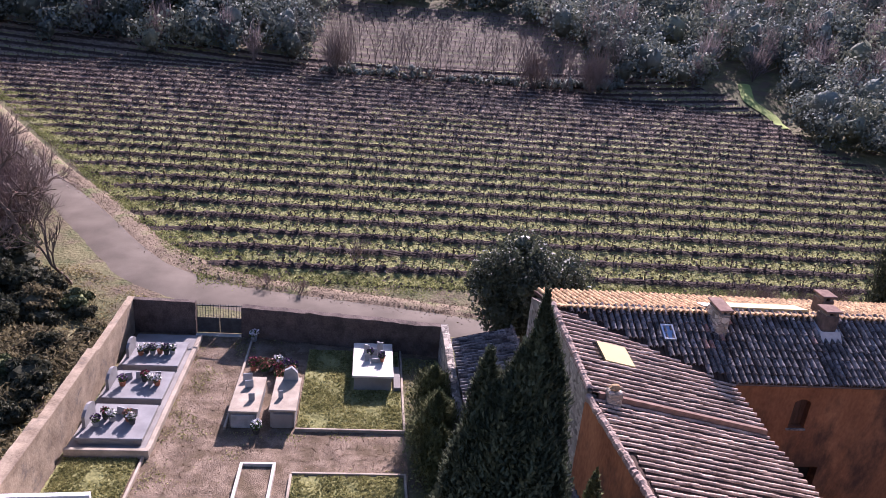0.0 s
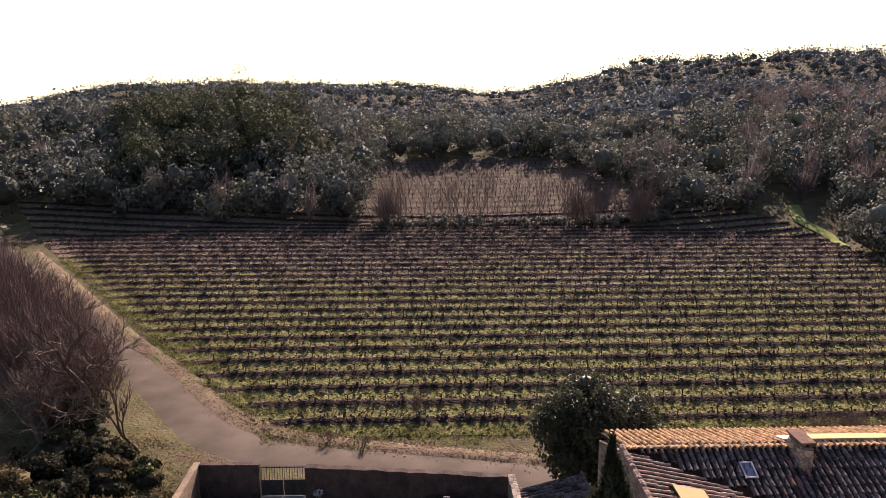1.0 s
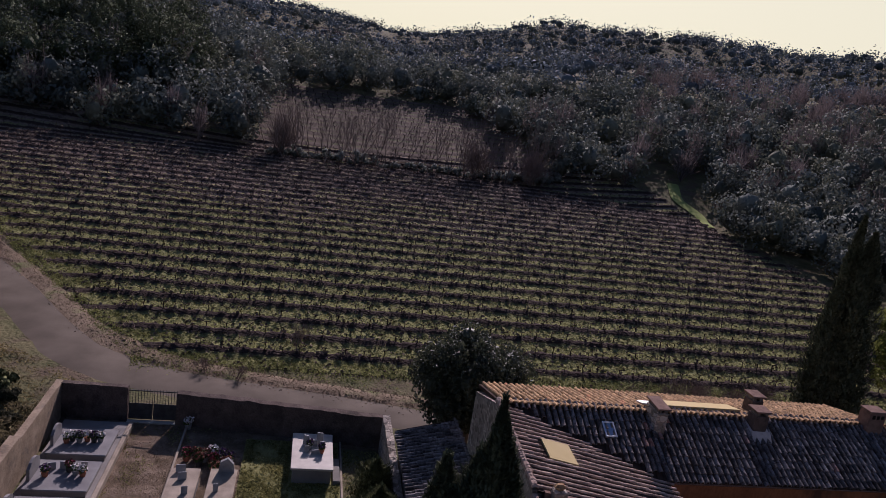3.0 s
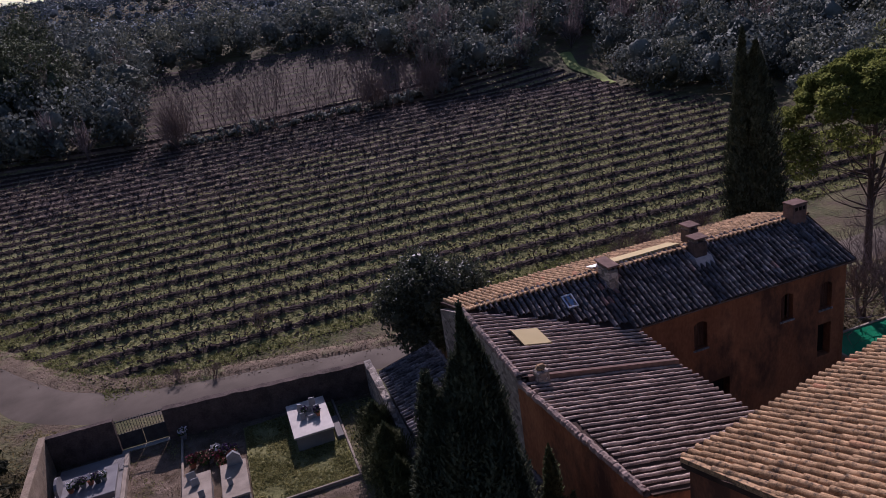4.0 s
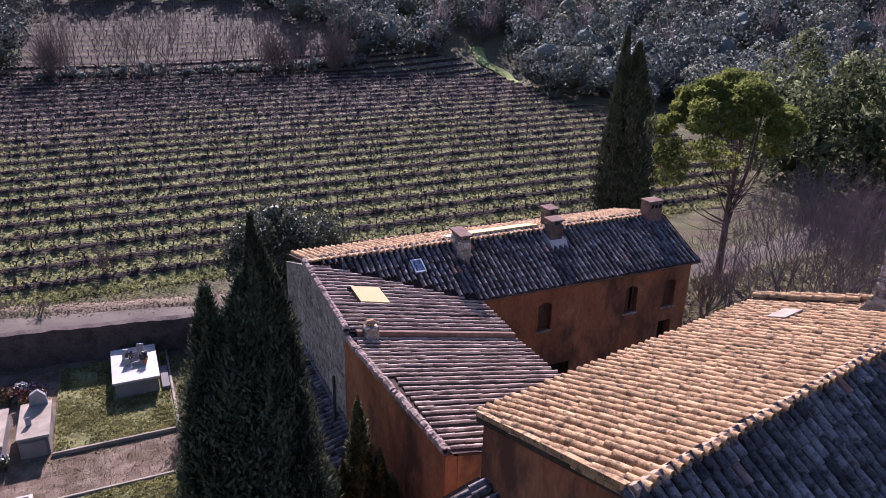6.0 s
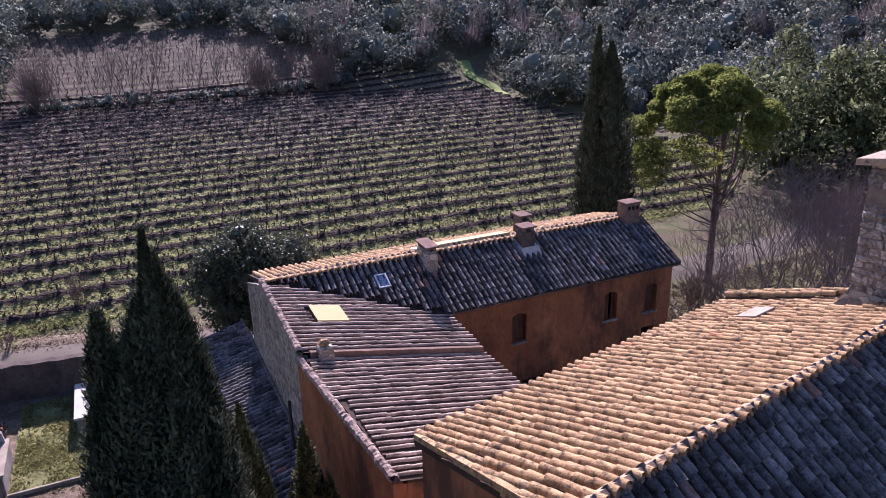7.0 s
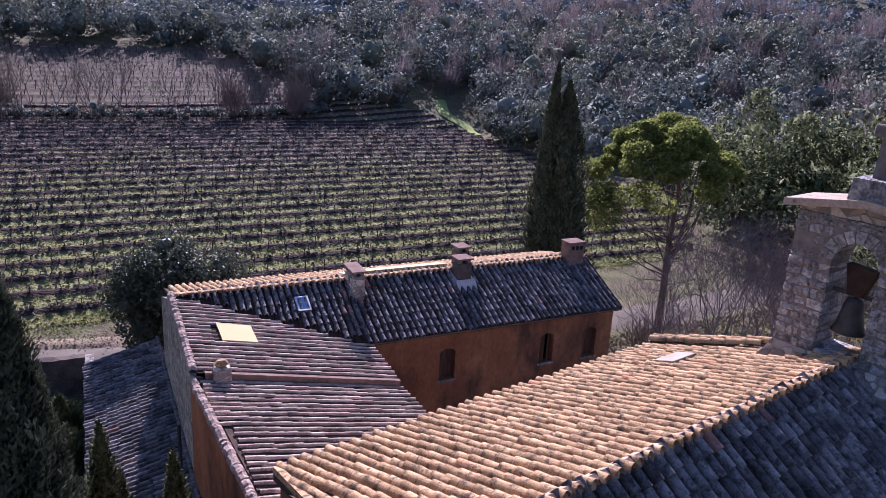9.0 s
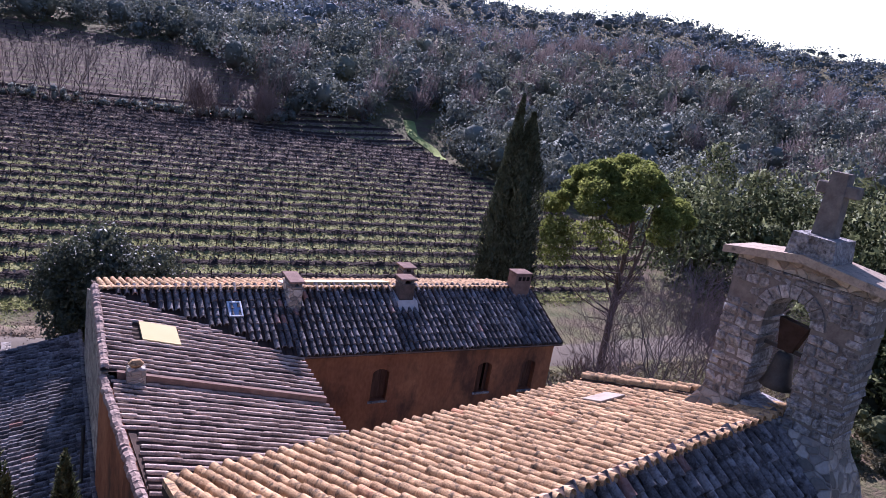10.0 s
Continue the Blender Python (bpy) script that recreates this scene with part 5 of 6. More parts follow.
# tufts of grass and weeds on the vineyard floor
r = np.random.default_rng(77)
n = 240000
ty = r.uniform(19.8, 75, n) ** 1.0
tx = field_west(ty) + r.random(n) * (field_east(ty) - field_west(ty))
ph = ((ty - ROW0) / PITCH) % 1.0
dens = np.array([0.5 + 0.5 * noise.noise(Vector((a * 0.08, b * 0.11, 0.3))) for a, b in zip(tx, ty)])
keepers = (np.minimum(ph, 1 - ph) > 0.19 + 0.05 * r.standard_normal(n)) & ((dens + 0.2 * np.cos(2 * np.pi * ph) * -1 + 0.1 * r.standard_normal(n) - np.clip((ty - 32) / 65, 0, 1)) > 0.2)
tx, ty = tx[keepers], ty[keepers]
c = np.column_stack([tx, ty, vine_ground(tx, ty) + 0.05])
WEED = material("vineyard_weeds", (0.115, 0.125, 0.042), (0.31, 0.295, 0.105), 0.4, 0.85, 0, 3, 0.5, island=0.5, leaf=0.45)
ob = new("grass_tufts", mesh_of("grass_tufts", *leaf_cards(c, 0.065, r, flat=-0.4, long=1.9), WEED))
tagged(ob, "green weeds and grass tufts between the vines", "grass", kind="stuff")
n = 26000
ty = r.uniform(19.8, 95, n)
tx = field_west(ty) + r.random(n) * (field_east(ty) - field_west(ty))
c = np.column_stack([tx, ty, vine_ground(tx, ty) + 0.05])
CLOD = material("dry_clods", (0.07, 0.05, 0.04), (0.24, 0.185, 0.14), 0.5, 0.95, 0, 3, 0.5, island=0.4)
ob = new("soil_clods", mesh_of("soil_clods", *leaf_cards(c, 0.2, r, flat=0.2, long=1.2), CLOD))
tagged(ob, "dry clods and prunings on the vineyard floor", "soil", kind="stuff")

# the upper vineyard on the slope beyond
pieces = []
for k in range(15):
    y = 93 + k * 2.9
    xa, xb = -15 - 0.35 * k, 25 - 0.85 * k
    pieces.append(vine_row(y, xa, xb, 1.5, 300 + k, 0.7))
ob = new("upper_vines", mesh_of("upper_vines", *join(pieces), VINE))
tagged(ob, "bare vines of an upper vineyard on the slope", "vineyard", kind="stuff")
UPPER = material("bare_pale_soil", (0.06, 0.044, 0.033), (0.14, 0.105, 0.078), 0.5, 0.95, 0.8, 5, 0.8, bump_size=0.1)
xs2, ys2 = np.arange(-22, 26.1, 1.0), np.arange(91, 138, 0.7)
ob = new("upper_field", grid_sheet("upper_field", xs2, ys2, lambda a, b: land(a, b) + 0.06 + 0.12 * np.cos((b - 93) / 2.9 * 2 * np.pi), UPPER))
tagged(ob, "pale soil of the upper vineyard", "field", kind="structure")

# grassy headland between the lane and the rows
n = 90000
hy = r.uniform(20, 70, n)
lane_off = r.uniform(-0.5, 4.2, n)
hx = field_west(hy) + lane_off
near_n = 34000
hx[:near_n], hy[:near_n] = r.uniform(-22, 30, near_n), r.uniform(17.2, 20.6, near_n) - 0.06 * np.clip(hx[:near_n], -30, 0)
patch = np.array([noise.noise(Vector((a * 0.3, b * 0.6, 7.0))) for a, b in zip(hx, hy)])
# two wheel tracks run bare along the headland
worn = np.minimum(abs(lane_off - 1.2), abs(lane_off - 2.7)) < 0.32
worn[:near_n] = False
ok = (patch + 0.35 * r.standard_normal(n) > 0.12) & (~worn | (r.random(n) < 0.25))
hx, hy = hx[ok], hy[ok]
HEADLAND = material("headland_green", (0.085, 0.095, 0.03), (0.235, 0.235, 0.08), 0.4, 0.85, 0, 3, 0.5, island=0.6, leaf=0.4)
ob = new("headland_grass", mesh_of("headland_grass", *leaf_cards(np.column_stack([hx, hy, land(hx, hy) + 0.1]), 0.07, r, flat=-0.4, long=2.4), HEADLAND))
tagged(ob, "green grass on the headland beside the lane", "grass", kind="stuff")
n = 12000
vx = r.uniform(-42, 22, n)
vyy = np.interp(vx, *np.array(VERGE_LINE)[:, :2].T) + r.normal(size=n) * 0.55
ob = new("verge_stones", mesh_of("verge_stones", *leaf_cards(np.column_stack([vx, vyy, land(vx, vyy) + 0.11]), 0.075, r, flat=0.0, long=1.2), material("verge_pebbles", (0.12, 0.088, 0.055), (0.29, 0.225, 0.15), 2, 0.95, 0, 10, 0.6, island=0.5)))
tagged(ob, "loose stones and dry stalks on the verge", "stones", kind="stuff")
ribbon("track", [(48, 93, 1.0), (45.6, 86, 0.9), (46.6, 80, 0.8), (45.6, 74, 0.6)], 0.25, material("bright_track_grass", (0.16, 0.20, 0.05), (0.30, 0.32, 0.10), 1, 0.95, 0.6, 8, 0.7), "bright grassy track at the wood's edge", "track")

# ---- lean-to along the wing's stone wall ----
shed = thing("shed", "long low lean-to with worn clay tiles greyed for shade", "shed")
SE, SW = 3.85, 3.15
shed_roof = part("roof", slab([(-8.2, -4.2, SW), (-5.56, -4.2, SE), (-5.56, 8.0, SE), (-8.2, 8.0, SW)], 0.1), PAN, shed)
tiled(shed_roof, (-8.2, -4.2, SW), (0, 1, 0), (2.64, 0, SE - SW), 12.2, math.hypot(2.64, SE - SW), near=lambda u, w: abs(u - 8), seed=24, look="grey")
part("west_wall", box_bm(-7.9, -7.6, -4.0, 7.9, 0, SW + 0.02), RUBBLE, shed)
part("north_wall", prism([(-7.59, 0), (-5.57, 0), (-5.57, SE - 0.12), (-7.59, SW + 0.02)], 7.5, 7.9), RUBBLE, shed)
part("south_wall", prism([(-7.59, 0), (-5.57, 0), (-5.57, SE - 0.12), (-7.59, SW + 0.02)], -4.0, -3.6), RUBBLE, shed)
part("flashing", box_bm(-5.66, -5.552, -4.2, 8.0, SE + 0.02, SE + 0.12, None, 0.02), MORTAR, shed, "pale mortar flashing")

def grid_bm(x0, x1, y0, y1, z):
    """A slightly sagging sheet."""
    bm = bmesh.new()
    r = np.random.default_rng(88)
    rows = [[bm.verts.new((x, y, z + r.normal() * 0.012)) for x in np.linspace(x0, x1, 16)] for y in np.linspace(y0, y1, 20)]
    for p, q in zip(rows, rows[1:]):
        for k in range(15):
            bm.faces.new((p[k], p[k + 1], q[k + 1], q[k]))
    return bm


# green pool beyond the house
NET = material("green_pool_cover", (0.01, 0.12, 0.05), (0.03, 0.22, 0.10), 0.8, 0.35, 0.3, 8, 0.5)
pool = thing("pool_cover", "dark green pool cover on the ground beside the house", "pool cover")
part("cover", grid_bm(12.6, 17.6, -3.0, 3.3, 0.3), NET, pool, smooth=True)
for bx in ((12.45, 17.75, 3.3, 3.45), (12.45, 17.75, -3.15, -3.0), (12.45, 12.6, -3.0, 3.3), (17.6, 17.75, -3.0, 3.3)):
    part("rim", box_bm(*bx, 0, 0.36, None, 0.02), SLAB, pool)
hose = thing("garden_hose", "white hose lying in a loop on the pool cover", "hose", pose(13.4, 0.6, 0.345))
hose_points = [(1.0 * math.cos(q) * (1 + 0.12 * q), 0.8 * math.sin(q), 0.03 + 0.015 * math.sin(4 * q)) for q in np.linspace(-1.2, 3.6, 26)]
ob = new("tube", mesh_of("tube", *tube(hose_points, [0.022] * 26, 6), WHITE, True))
ob.parent = hose

# ---- trees ----
def grow(r, p, d, length, rad, depth, out, spread=0.6, up=0.15, bits=3, sides=5):
    """Branches: a bent tapering limb that forks, down to twigs."""
    q = [np.array(p, float)]
    d = np.array(d, float)
    for _ in range(3):
        d = d + r.normal(size=3) * 0.16 + np.array([0, 0, up * 0.3])
        d /= np.linalg.norm(d)
        q.append(q[-1] + d * length / 3)
    if depth < 2:
        out.append(tube([q[0], q[3]], [rad, rad * 0.62], 3))
    else:
        out.append(tube(q, [rad, rad * 0.88, rad * 0.76, rad * 0.62], max(3, sides)))
    if depth == 0:
        return
    for k in range(bits):
        e = d + r.normal(size=3) * spread + np.array([0, 0, up])
        e /= np.linalg.norm(e)
        start = q[-1] if k < 2 else q[2]
        grow(r, start, e, length * r.uniform(0.6, 0.85), rad * (0.6 if k else 0.68), depth - 1, out, spread, up, bits, sides - 1)


def bare_tree(name, x, y, z0, height, label, seed, depth=5, spread=0.55, rad=None, bits=3, up=0.15, stems=1, first=0.3, mat=None):
    r = np.random.default_rng(seed)
    t = thing(name, label, "tree", pose(x, y, z0))
    out = []
    for s in range(stems):
        d = np.array([0, 0, 1.0]) + (r.normal(size=3) * 0.35 if stems > 1 else 0)
        grow(r, (r.normal() * 0.1 * (stems > 1), r.normal() * 0.1 * (stems > 1), -0.1), d / np.linalg.norm(d), height * first, rad or height * 0.018, depth, out, spread, up, bits, 7)
    k = 1 if stems == 1 else stems
    tr = new("trunk", mesh_of("trunk", *join(out[:k]), BARK, True))
    tr.parent = t
    br = new("bare_crown", mesh_of("bare_crown", *join(out[k:]), mat or TWIG))
    br.parent = t
    return t


def cypress(name, x, y, z0, top, radius, label, seed, lean=(0, 0), tips=(), mat=None, size=0.07, blunt=False, ragged=False):
    """A column of scale-leaf sprays pointing up; tips: side leaders (x, y, height, radius)."""
    r = np.random.default_rng(seed)
    t = thing(name, label, "cypress tree", pose(x, y, z0))
    allv = []
    cones = [(0, 0, top - z0, radius), *tips]
    core = 0.42 if ragged else 0.66
    heights = [0, 0.06, 0.25, 0.55, 0.8, 0.93, 1]

    def girth(cone, q):
        return cone[3] * np.interp(q, heights, [0.6, 0.9, 1.0, 1.0, 0.85, 0.55, 0.08] if blunt and cone[0] else [0.45, 0.8, 1.0, 0.88, 0.55, 0.25, 0.02])

    for cone in cones:
        cx, cy, h, rad0 = cone
        n = int(6500 * h * rad0 / 6 * (0.105 / size) ** 1.7)
        q = r.random(n) ** (0.6 if blunt else 0.85)
        az = r.random(n) * 2 * np.pi
        rad = girth(cone, q) * (0.66 + 0.46 * r.random(n) ** (1.6 if ragged else 1.0) * (1.6 if ragged else 1.0)) * (1 + 0.2 * np.sin(3 * az + q * 11 + seed) + 0.16 * np.sin(23 * q + az * 4) + 0.1 * np.sin(41 * q - az * 7))
        c = np.column_stack([cx + rad * np.cos(az) + lean[0] * q, cy + rad * np.sin(az) + lean[1] * q, 0.3 + q * (h - 0.35) + 0.1 * r.standard_normal(n)])
        seen = np.ones(n, bool)
        for other in cones:
            if other is not cone:
                seen &= np.hypot(c[:, 0] - other[0], c[:, 1] - other[1]) > 0.72 * girth(other, np.clip(c[:, 2] / other[2], 0, 1.2)) * (c[:, 2] < other[2])
        c, az = c[seen], az[seen]
        n = len(c)
        s = size * r.uniform(0.7, 1.4, n)[:, None]
        up = np.column_stack([np.cos(az) * 0.5 + r.normal(size=n) * 0.5, np.sin(az) * 0.5 + r.normal(size=n) * 0.5, np.ones(n)])
        up /= np.linalg.norm(up, axis=1, keepdims=True)
        sd = np.column_stack([-np.sin(az), np.cos(az), r.normal(size=n) * 0.5])
        out = np.column_stack([np.cos(az), np.sin(az), np.zeros(n)])
        v = np.stack([c - up * s * 0.8, c + sd * s * 0.5 + out * s * 0.15, c + up * s * 1.5, c - sd * s * 0.5 + out * s * 0.15], 1).reshape(-1, 3)
        allv.append((v, np.arange(4 * n).reshape(n, 4)))
        allv += [lump((cx + lean[0] * q0, cy + lean[1] * q0, h * q0), (rad0 * core * p0, rad0 * core * p0, h * 0.11), r, 9, 6) for q0, p0 in ((0.1, 0.8), (0.25, 1), (0.45, 0.92), (0.62, 0.72), (0.76, 0.42))]
    ob = new("crown", mesh_of("crown", *join(allv), mat or CYPRESS))
    ob.parent = t
    tr = new("trunk", mesh_of("trunk", *tube([(0, 0, -0.2), (0, 0, (top - z0) * 0.3)], [radius * 0.22, radius * 0.14], 8), BARK, True))
    tr.parent = t
    return t


cypress("cypress", -9.2, -9.0, 0, 13.3, 0.6, "tall dark green cypress beside the lean-to", 31, tips=((0.1, 0.05, 12.9, 0.55), (0.3, 0.1, 12.3, 0.55), (-0.2, 0.1, 12.2, 0.8), (-0.85, 0.1, 12.1, 0.48), (-0.55, -0.15, 11.5, 0.85), (-0.95, 0.2, 10.7, 0.7), (0.3, 0.2, 11.5, 0.66), (0.1, -0.4, 10.9, 0.85), (-0.6, 0.4, 10.4, 0.95), (0.55, 0.3, 10.1, 0.6), (-0.2, -0.5, 9.9, 1.15), (0.5, -0.1, 8.8, 0.85)), size=0.054, blunt=True)
cypress("cypress", 15.0, 10.0, 0, 14.1, 1.35, "dark cypress behind the house", 32, lean=(-0.4, 0), tips=((0.35, 0.2, 11.5, 1.2),), size=0.095)
cypress("cypress", 13.45, 10.2, 0, 14.9, 0.68, "slender dark cypress behind the house", 33, lean=(0.5, 0), size=0.095)
JUNIPER = material("juniper_sprays", (0.045, 0.052, 0.024), (0.15, 0.15, 0.062), 2, 0.85, 0, 12, 0.6, island=0.4)
cypress("young_cypress", -11.2, -5.6, 0, 4.6, 0.9, "bushy olive-green young cypress by the graves", 38, mat=JUNIPER, tips=((-0.6, 0.6, 3.8, 0.8), (0.5, -0.4, 5.2, 0.7)), size=0.06, ragged=True)
cypress("young_cypress", -7.75, -5.9, 0, 8.0, 0.5, "young olive-green cypress by the lean-to", 34, mat=JUNIPER, tips=((0.35, 0.2, 6.5, 0.36), (-0.3, 0.3, 6.0, 0.4), (0.1, -0.45, 5.5, 0.42), (0.6, -0.2, 5.0, 0.4), (-0.55, -0.2, 4.6, 0.42)), size=0.06, ragged=True)
cypress("young_cypress", -6.4, -6.1, 0, 7.2, 0.42, "young olive-green cypress by the wing", 35, mat=JUNIPER, tips=((0.5, -0.2, 5.6, 0.4), (-0.4, 0.1, 5.3, 0.38), (0.75, -0.5, 4.9, 0.42), (0.1, 0.45, 4.8, 0.4), (-0.2, -0.5, 4.4, 0.42)), size=0.06, ragged=True)
cypress("young_cypress", -9.1, 5.9, 0, 2.9, 0.8, "olive-green shrub by the cemetery wall", 36, mat=JUNIPER, tips=((0.2, -1.1, 2.3, 0.7), (0.0, 1.0, 2.2, 0.6)), size=0.06, ragged=True)
cypress("young_cypress", -9.2, 3.2, 0, 3.4, 0.9, "olive-green shrub by the cemetery wall", 37, mat=JUNIPER, tips=((0.1, -1.2, 2.6, 0.7),), size=0.06, ragged=True)


def leafy(name, x, y, z0, centre, radius, lumps, leaves, size, mat, label, seed, long=1.6, trunk=0.22, category="tree"):
    """A broad crown of many leaves on rounded clumps, with limbs under it."""
    r = np.random.default_rng(seed)
    t = thing(name, label, category, pose(x, y, z0))
    c0, rad = np.array(centre, float), np.array(radius, float)
    cl = ball_points(lumps, c0, rad * 0.78, r, 0.75)
    pts, cores = [], []
    for c in cl:
        s = rad.mean() * r.uniform(0.24, 0.4)
        pts.append(ball_points(leaves // lumps, c, (s, s, s * 0.85), r, 0.6))
        cores.append(lump(c, (s * 0.42,) * 3, r, 7, 5))
    cores.append(lump(c0, rad * 0.55, r, 10, 8))
    ob = new("crown", mesh_of("crown", *join([leaf_cards(np.concatenate(pts), size, r, long=long), *cores]), mat))
    ob.parent = t
    limbs = [tube([(0, 0, -0.2), (0.05, 0.02, c0[2] * 0.5), (c0[0], c0[1], c0[2] - rad[2] * 0.3)], [trunk, trunk * 0.8, trunk * 0.6], 8)]
    for c in cl[::3]:
        limbs.append(tube([(c0[0] * 0.6, c0[1] * 0.6, c0[2] * 0.62), tuple((c + c0) / 2 - (0, 0, 0.2)), tuple(c)], [trunk * 0.5, trunk * 0.3, 0.03], 5))
    tr = new("trunk", mesh_of("trunk", *join(limbs), BARK, True))
    tr.parent = t
    return t


leafy("evergreen_tree", -4.4, 10.2, 0, (0, 0, 4.85), (3.15, 2.7, 2.6), 60, 24000, 0.11, MAGNOLIA, "round glossy dark evergreen tree behind the house", 41)

# umbrella pine: forked trunk, bare limbs, flat billowing crown
def stone_pine(x, y, seed):
    r = np.random.default_rng(seed)
    t = thing("stone_pine", "tall stone pine with a rounded green crown", "pine tree", pose(x, y, 0))
    cl = []
    for k in range(46):
        a, q = r.random() * 2 * np.pi, math.sqrt(r.random())
        cl.append(np.array([4.1 * q * math.cos(a) - 1.2, 3.6 * q * math.sin(a), 12.3 - 3.0 * q ** 2.4 + r.normal() * 0.25]))
    for k in range(10):
        a = r.uniform(2.2, 4.4)
        cl.append(np.array([4.0 * math.cos(a) - 1.2, 3.2 * math.sin(a) * 0.6, r.uniform(7.0, 9.2)]))
    trunk = [tube([(0, 0, -0.2), (0.08, 0.1, 2.5), (-0.12, 0.0, 5.2), (0.1, 0.1, 8.0), (-0.2, 0, 10.6)], [0.25, 0.2, 0.17, 0.12, 0.05], 9), tube([(0.0, 0.05, 3.3), (0.55, 0.1, 5.2), (0.9, -0.2, 7.5), (1.3, 0, 10.2)], [0.14, 0.12, 0.09, 0.04], 7)]
    limbs, pts, cores = [], [], []
    for k, c in enumerate(cl):
        s = r.uniform(0.5, 0.95) * (1.0 if k < 46 else 1.25)
        pts.append(ball_points(620 if k < 46 else 300, c, (s, s, s * 0.62), r, 0.55))
        if k < 46:
            cores.append(lump(c - (0, 0, 0.1), (s * 0.5, s * 0.5, s * 0.28), r, 6, 4))
        z0 = r.uniform(3.4, min(8.5, c[2] - 1.5))
        root = np.array([0.0, 0.05, z0])
        m = root + (c - root) * np.array([0.55, 0.55, 0.38]) + r.normal(size=3) * 0.18
        if k % 2 == 0:
            limbs.append(tube([tuple(root), tuple((root + m) / 2 - (0, 0, 0.1)), tuple(m), tuple(c)], [0.055, 0.04, 0.028, 0.01], 5))
    for k in range(26):
        a, zz = r.random() * 2 * np.pi, r.uniform(2.4, 6.5)
        l = r.uniform(1.0, 3.0)
        limbs.append(tube([(0, 0, zz), (math.cos(a) * l * 0.6, math.sin(a) * l * 0.6, zz + r.uniform(0.1, 0.8)), (math.cos(a) * l, math.sin(a) * l, zz + r.uniform(0.1, 1.4))], [0.035, 0.022, 0.006], 4))
    for nm, geo, mt in (("trunk", trunk, BARK), ("bough", limbs, BARK), ("crown", [leaf_cards(np.concatenate(pts), 0.1, r, long=2.6), *cores], PINE)):
        ob = new(nm, mesh_of(nm, *join(geo), mt, nm != "crown"))
        ob.parent = t


stone_pine(21.9, 8.9, 42)
PALE_TWIG = material("pale_bare_twigs", (0.12, 0.088, 0.08), (0.26, 0.2, 0.185), 2, 0.95, 0, 10)
bare_tree("bare_tree", 18.6, 1.6, 0, 12.0, "bushy bare grey tree beyond the chapel", 43, depth=6, stems=5, spread=0.5, first=0.25, up=0.2, rad=0.05, mat=PALE_TWIG)
bare_tree("bare_tree", 22.0, 2.6, 0, 11.4, "bushy bare grey tree beyond the chapel", 44, depth=6, stems=4, spread=0.52, first=0.25, up=0.2, rad=0.05, mat=PALE_TWIG)
bare_tree("bare_tree", 16.6, 4.4, 0, 4.5, "low bare shrub behind the house", 45, depth=4, stems=5, spread=0.5, first=0.26, up=0.25)
bare_tree("bare_tree", -31.9, 20.6, 0.2, 8.8, "gnarled bare tree by the lane", 46, depth=5, spread=0.75, first=0.3, rad=0.3, up=0.05, mat=BARK)
bare_tree("bare_tree", -28.6, 18.6, 0, 5.4, "slender bare tree at the lane's edge", 47, depth=5, spread=0.42, first=0.34, rad=0.11, up=0.3, mat=BARK)
for k, (x, y, h) in enumerate(((-33.2, 23.5, 7), (-35.4, 27.4, 7.5), (-39.0, 32.5, 8), (-42.6, 37.4, 7), (-34.5, 19.5, 6.5), (-47, 43, 7.5), (-37.5, 24.5, 7), (-52, 49.5, 8))):
    bare_tree("bare_tree", x, y, 0, h, "purplish bare thicket tree beside the lane", 480 + k, depth=5, stems=3, spread=0.5, first=0.27, up=0.2)
for k, (x, y, h) in enumerate(((10.5, 17.6, 2.6), (12.5, 18.0, 2.9), (15.0, 17.6, 2.3), (7.5, 17.6, 2.0), (17.5, 18.6, 2.4), (-17.9, 19.2, 1.3), (-15.9, 18.6, 1.2), (-12.6, 23.6, 2.3))):
    bare_tree("bare_shrub", x, y, 0, h, "bare reddish shrub by the lane", 500 + k, depth=4, stems=6, spread=0.45, first=0.3, rad=0.025, up=0.25)


# ---- woods ----
def turned_cards(c, d, size, r, long=1.5, loose=0.7):
    """Leaf sprays at the centres c, lying roughly square to the directions d."""
    n = len(c)
    d = d + r.normal(size=(n, 3)) * loose
    d /= np.linalg.norm(d, axis=1, keepdims=True)
    t = r.normal(size=(n, 3))
    t -= d * (t * d).sum(1, keepdims=True)
    t /= np.linalg.norm(t, axis=1, keepdims=True)
    b = np.cross(d, t)
    s = (size * r.uniform(0.55, 1.35, n))[:, None]
    v = np.stack([c - t * s * long / 2, c + b * s / 2 + d * s * 0.2, c + t * s * long / 2, c - b * s / 2 + d * s * 0.2], 1).reshape(-1, 3)
    return v, np.arange(4 * n).reshape(n, 4)[:, ::-1]


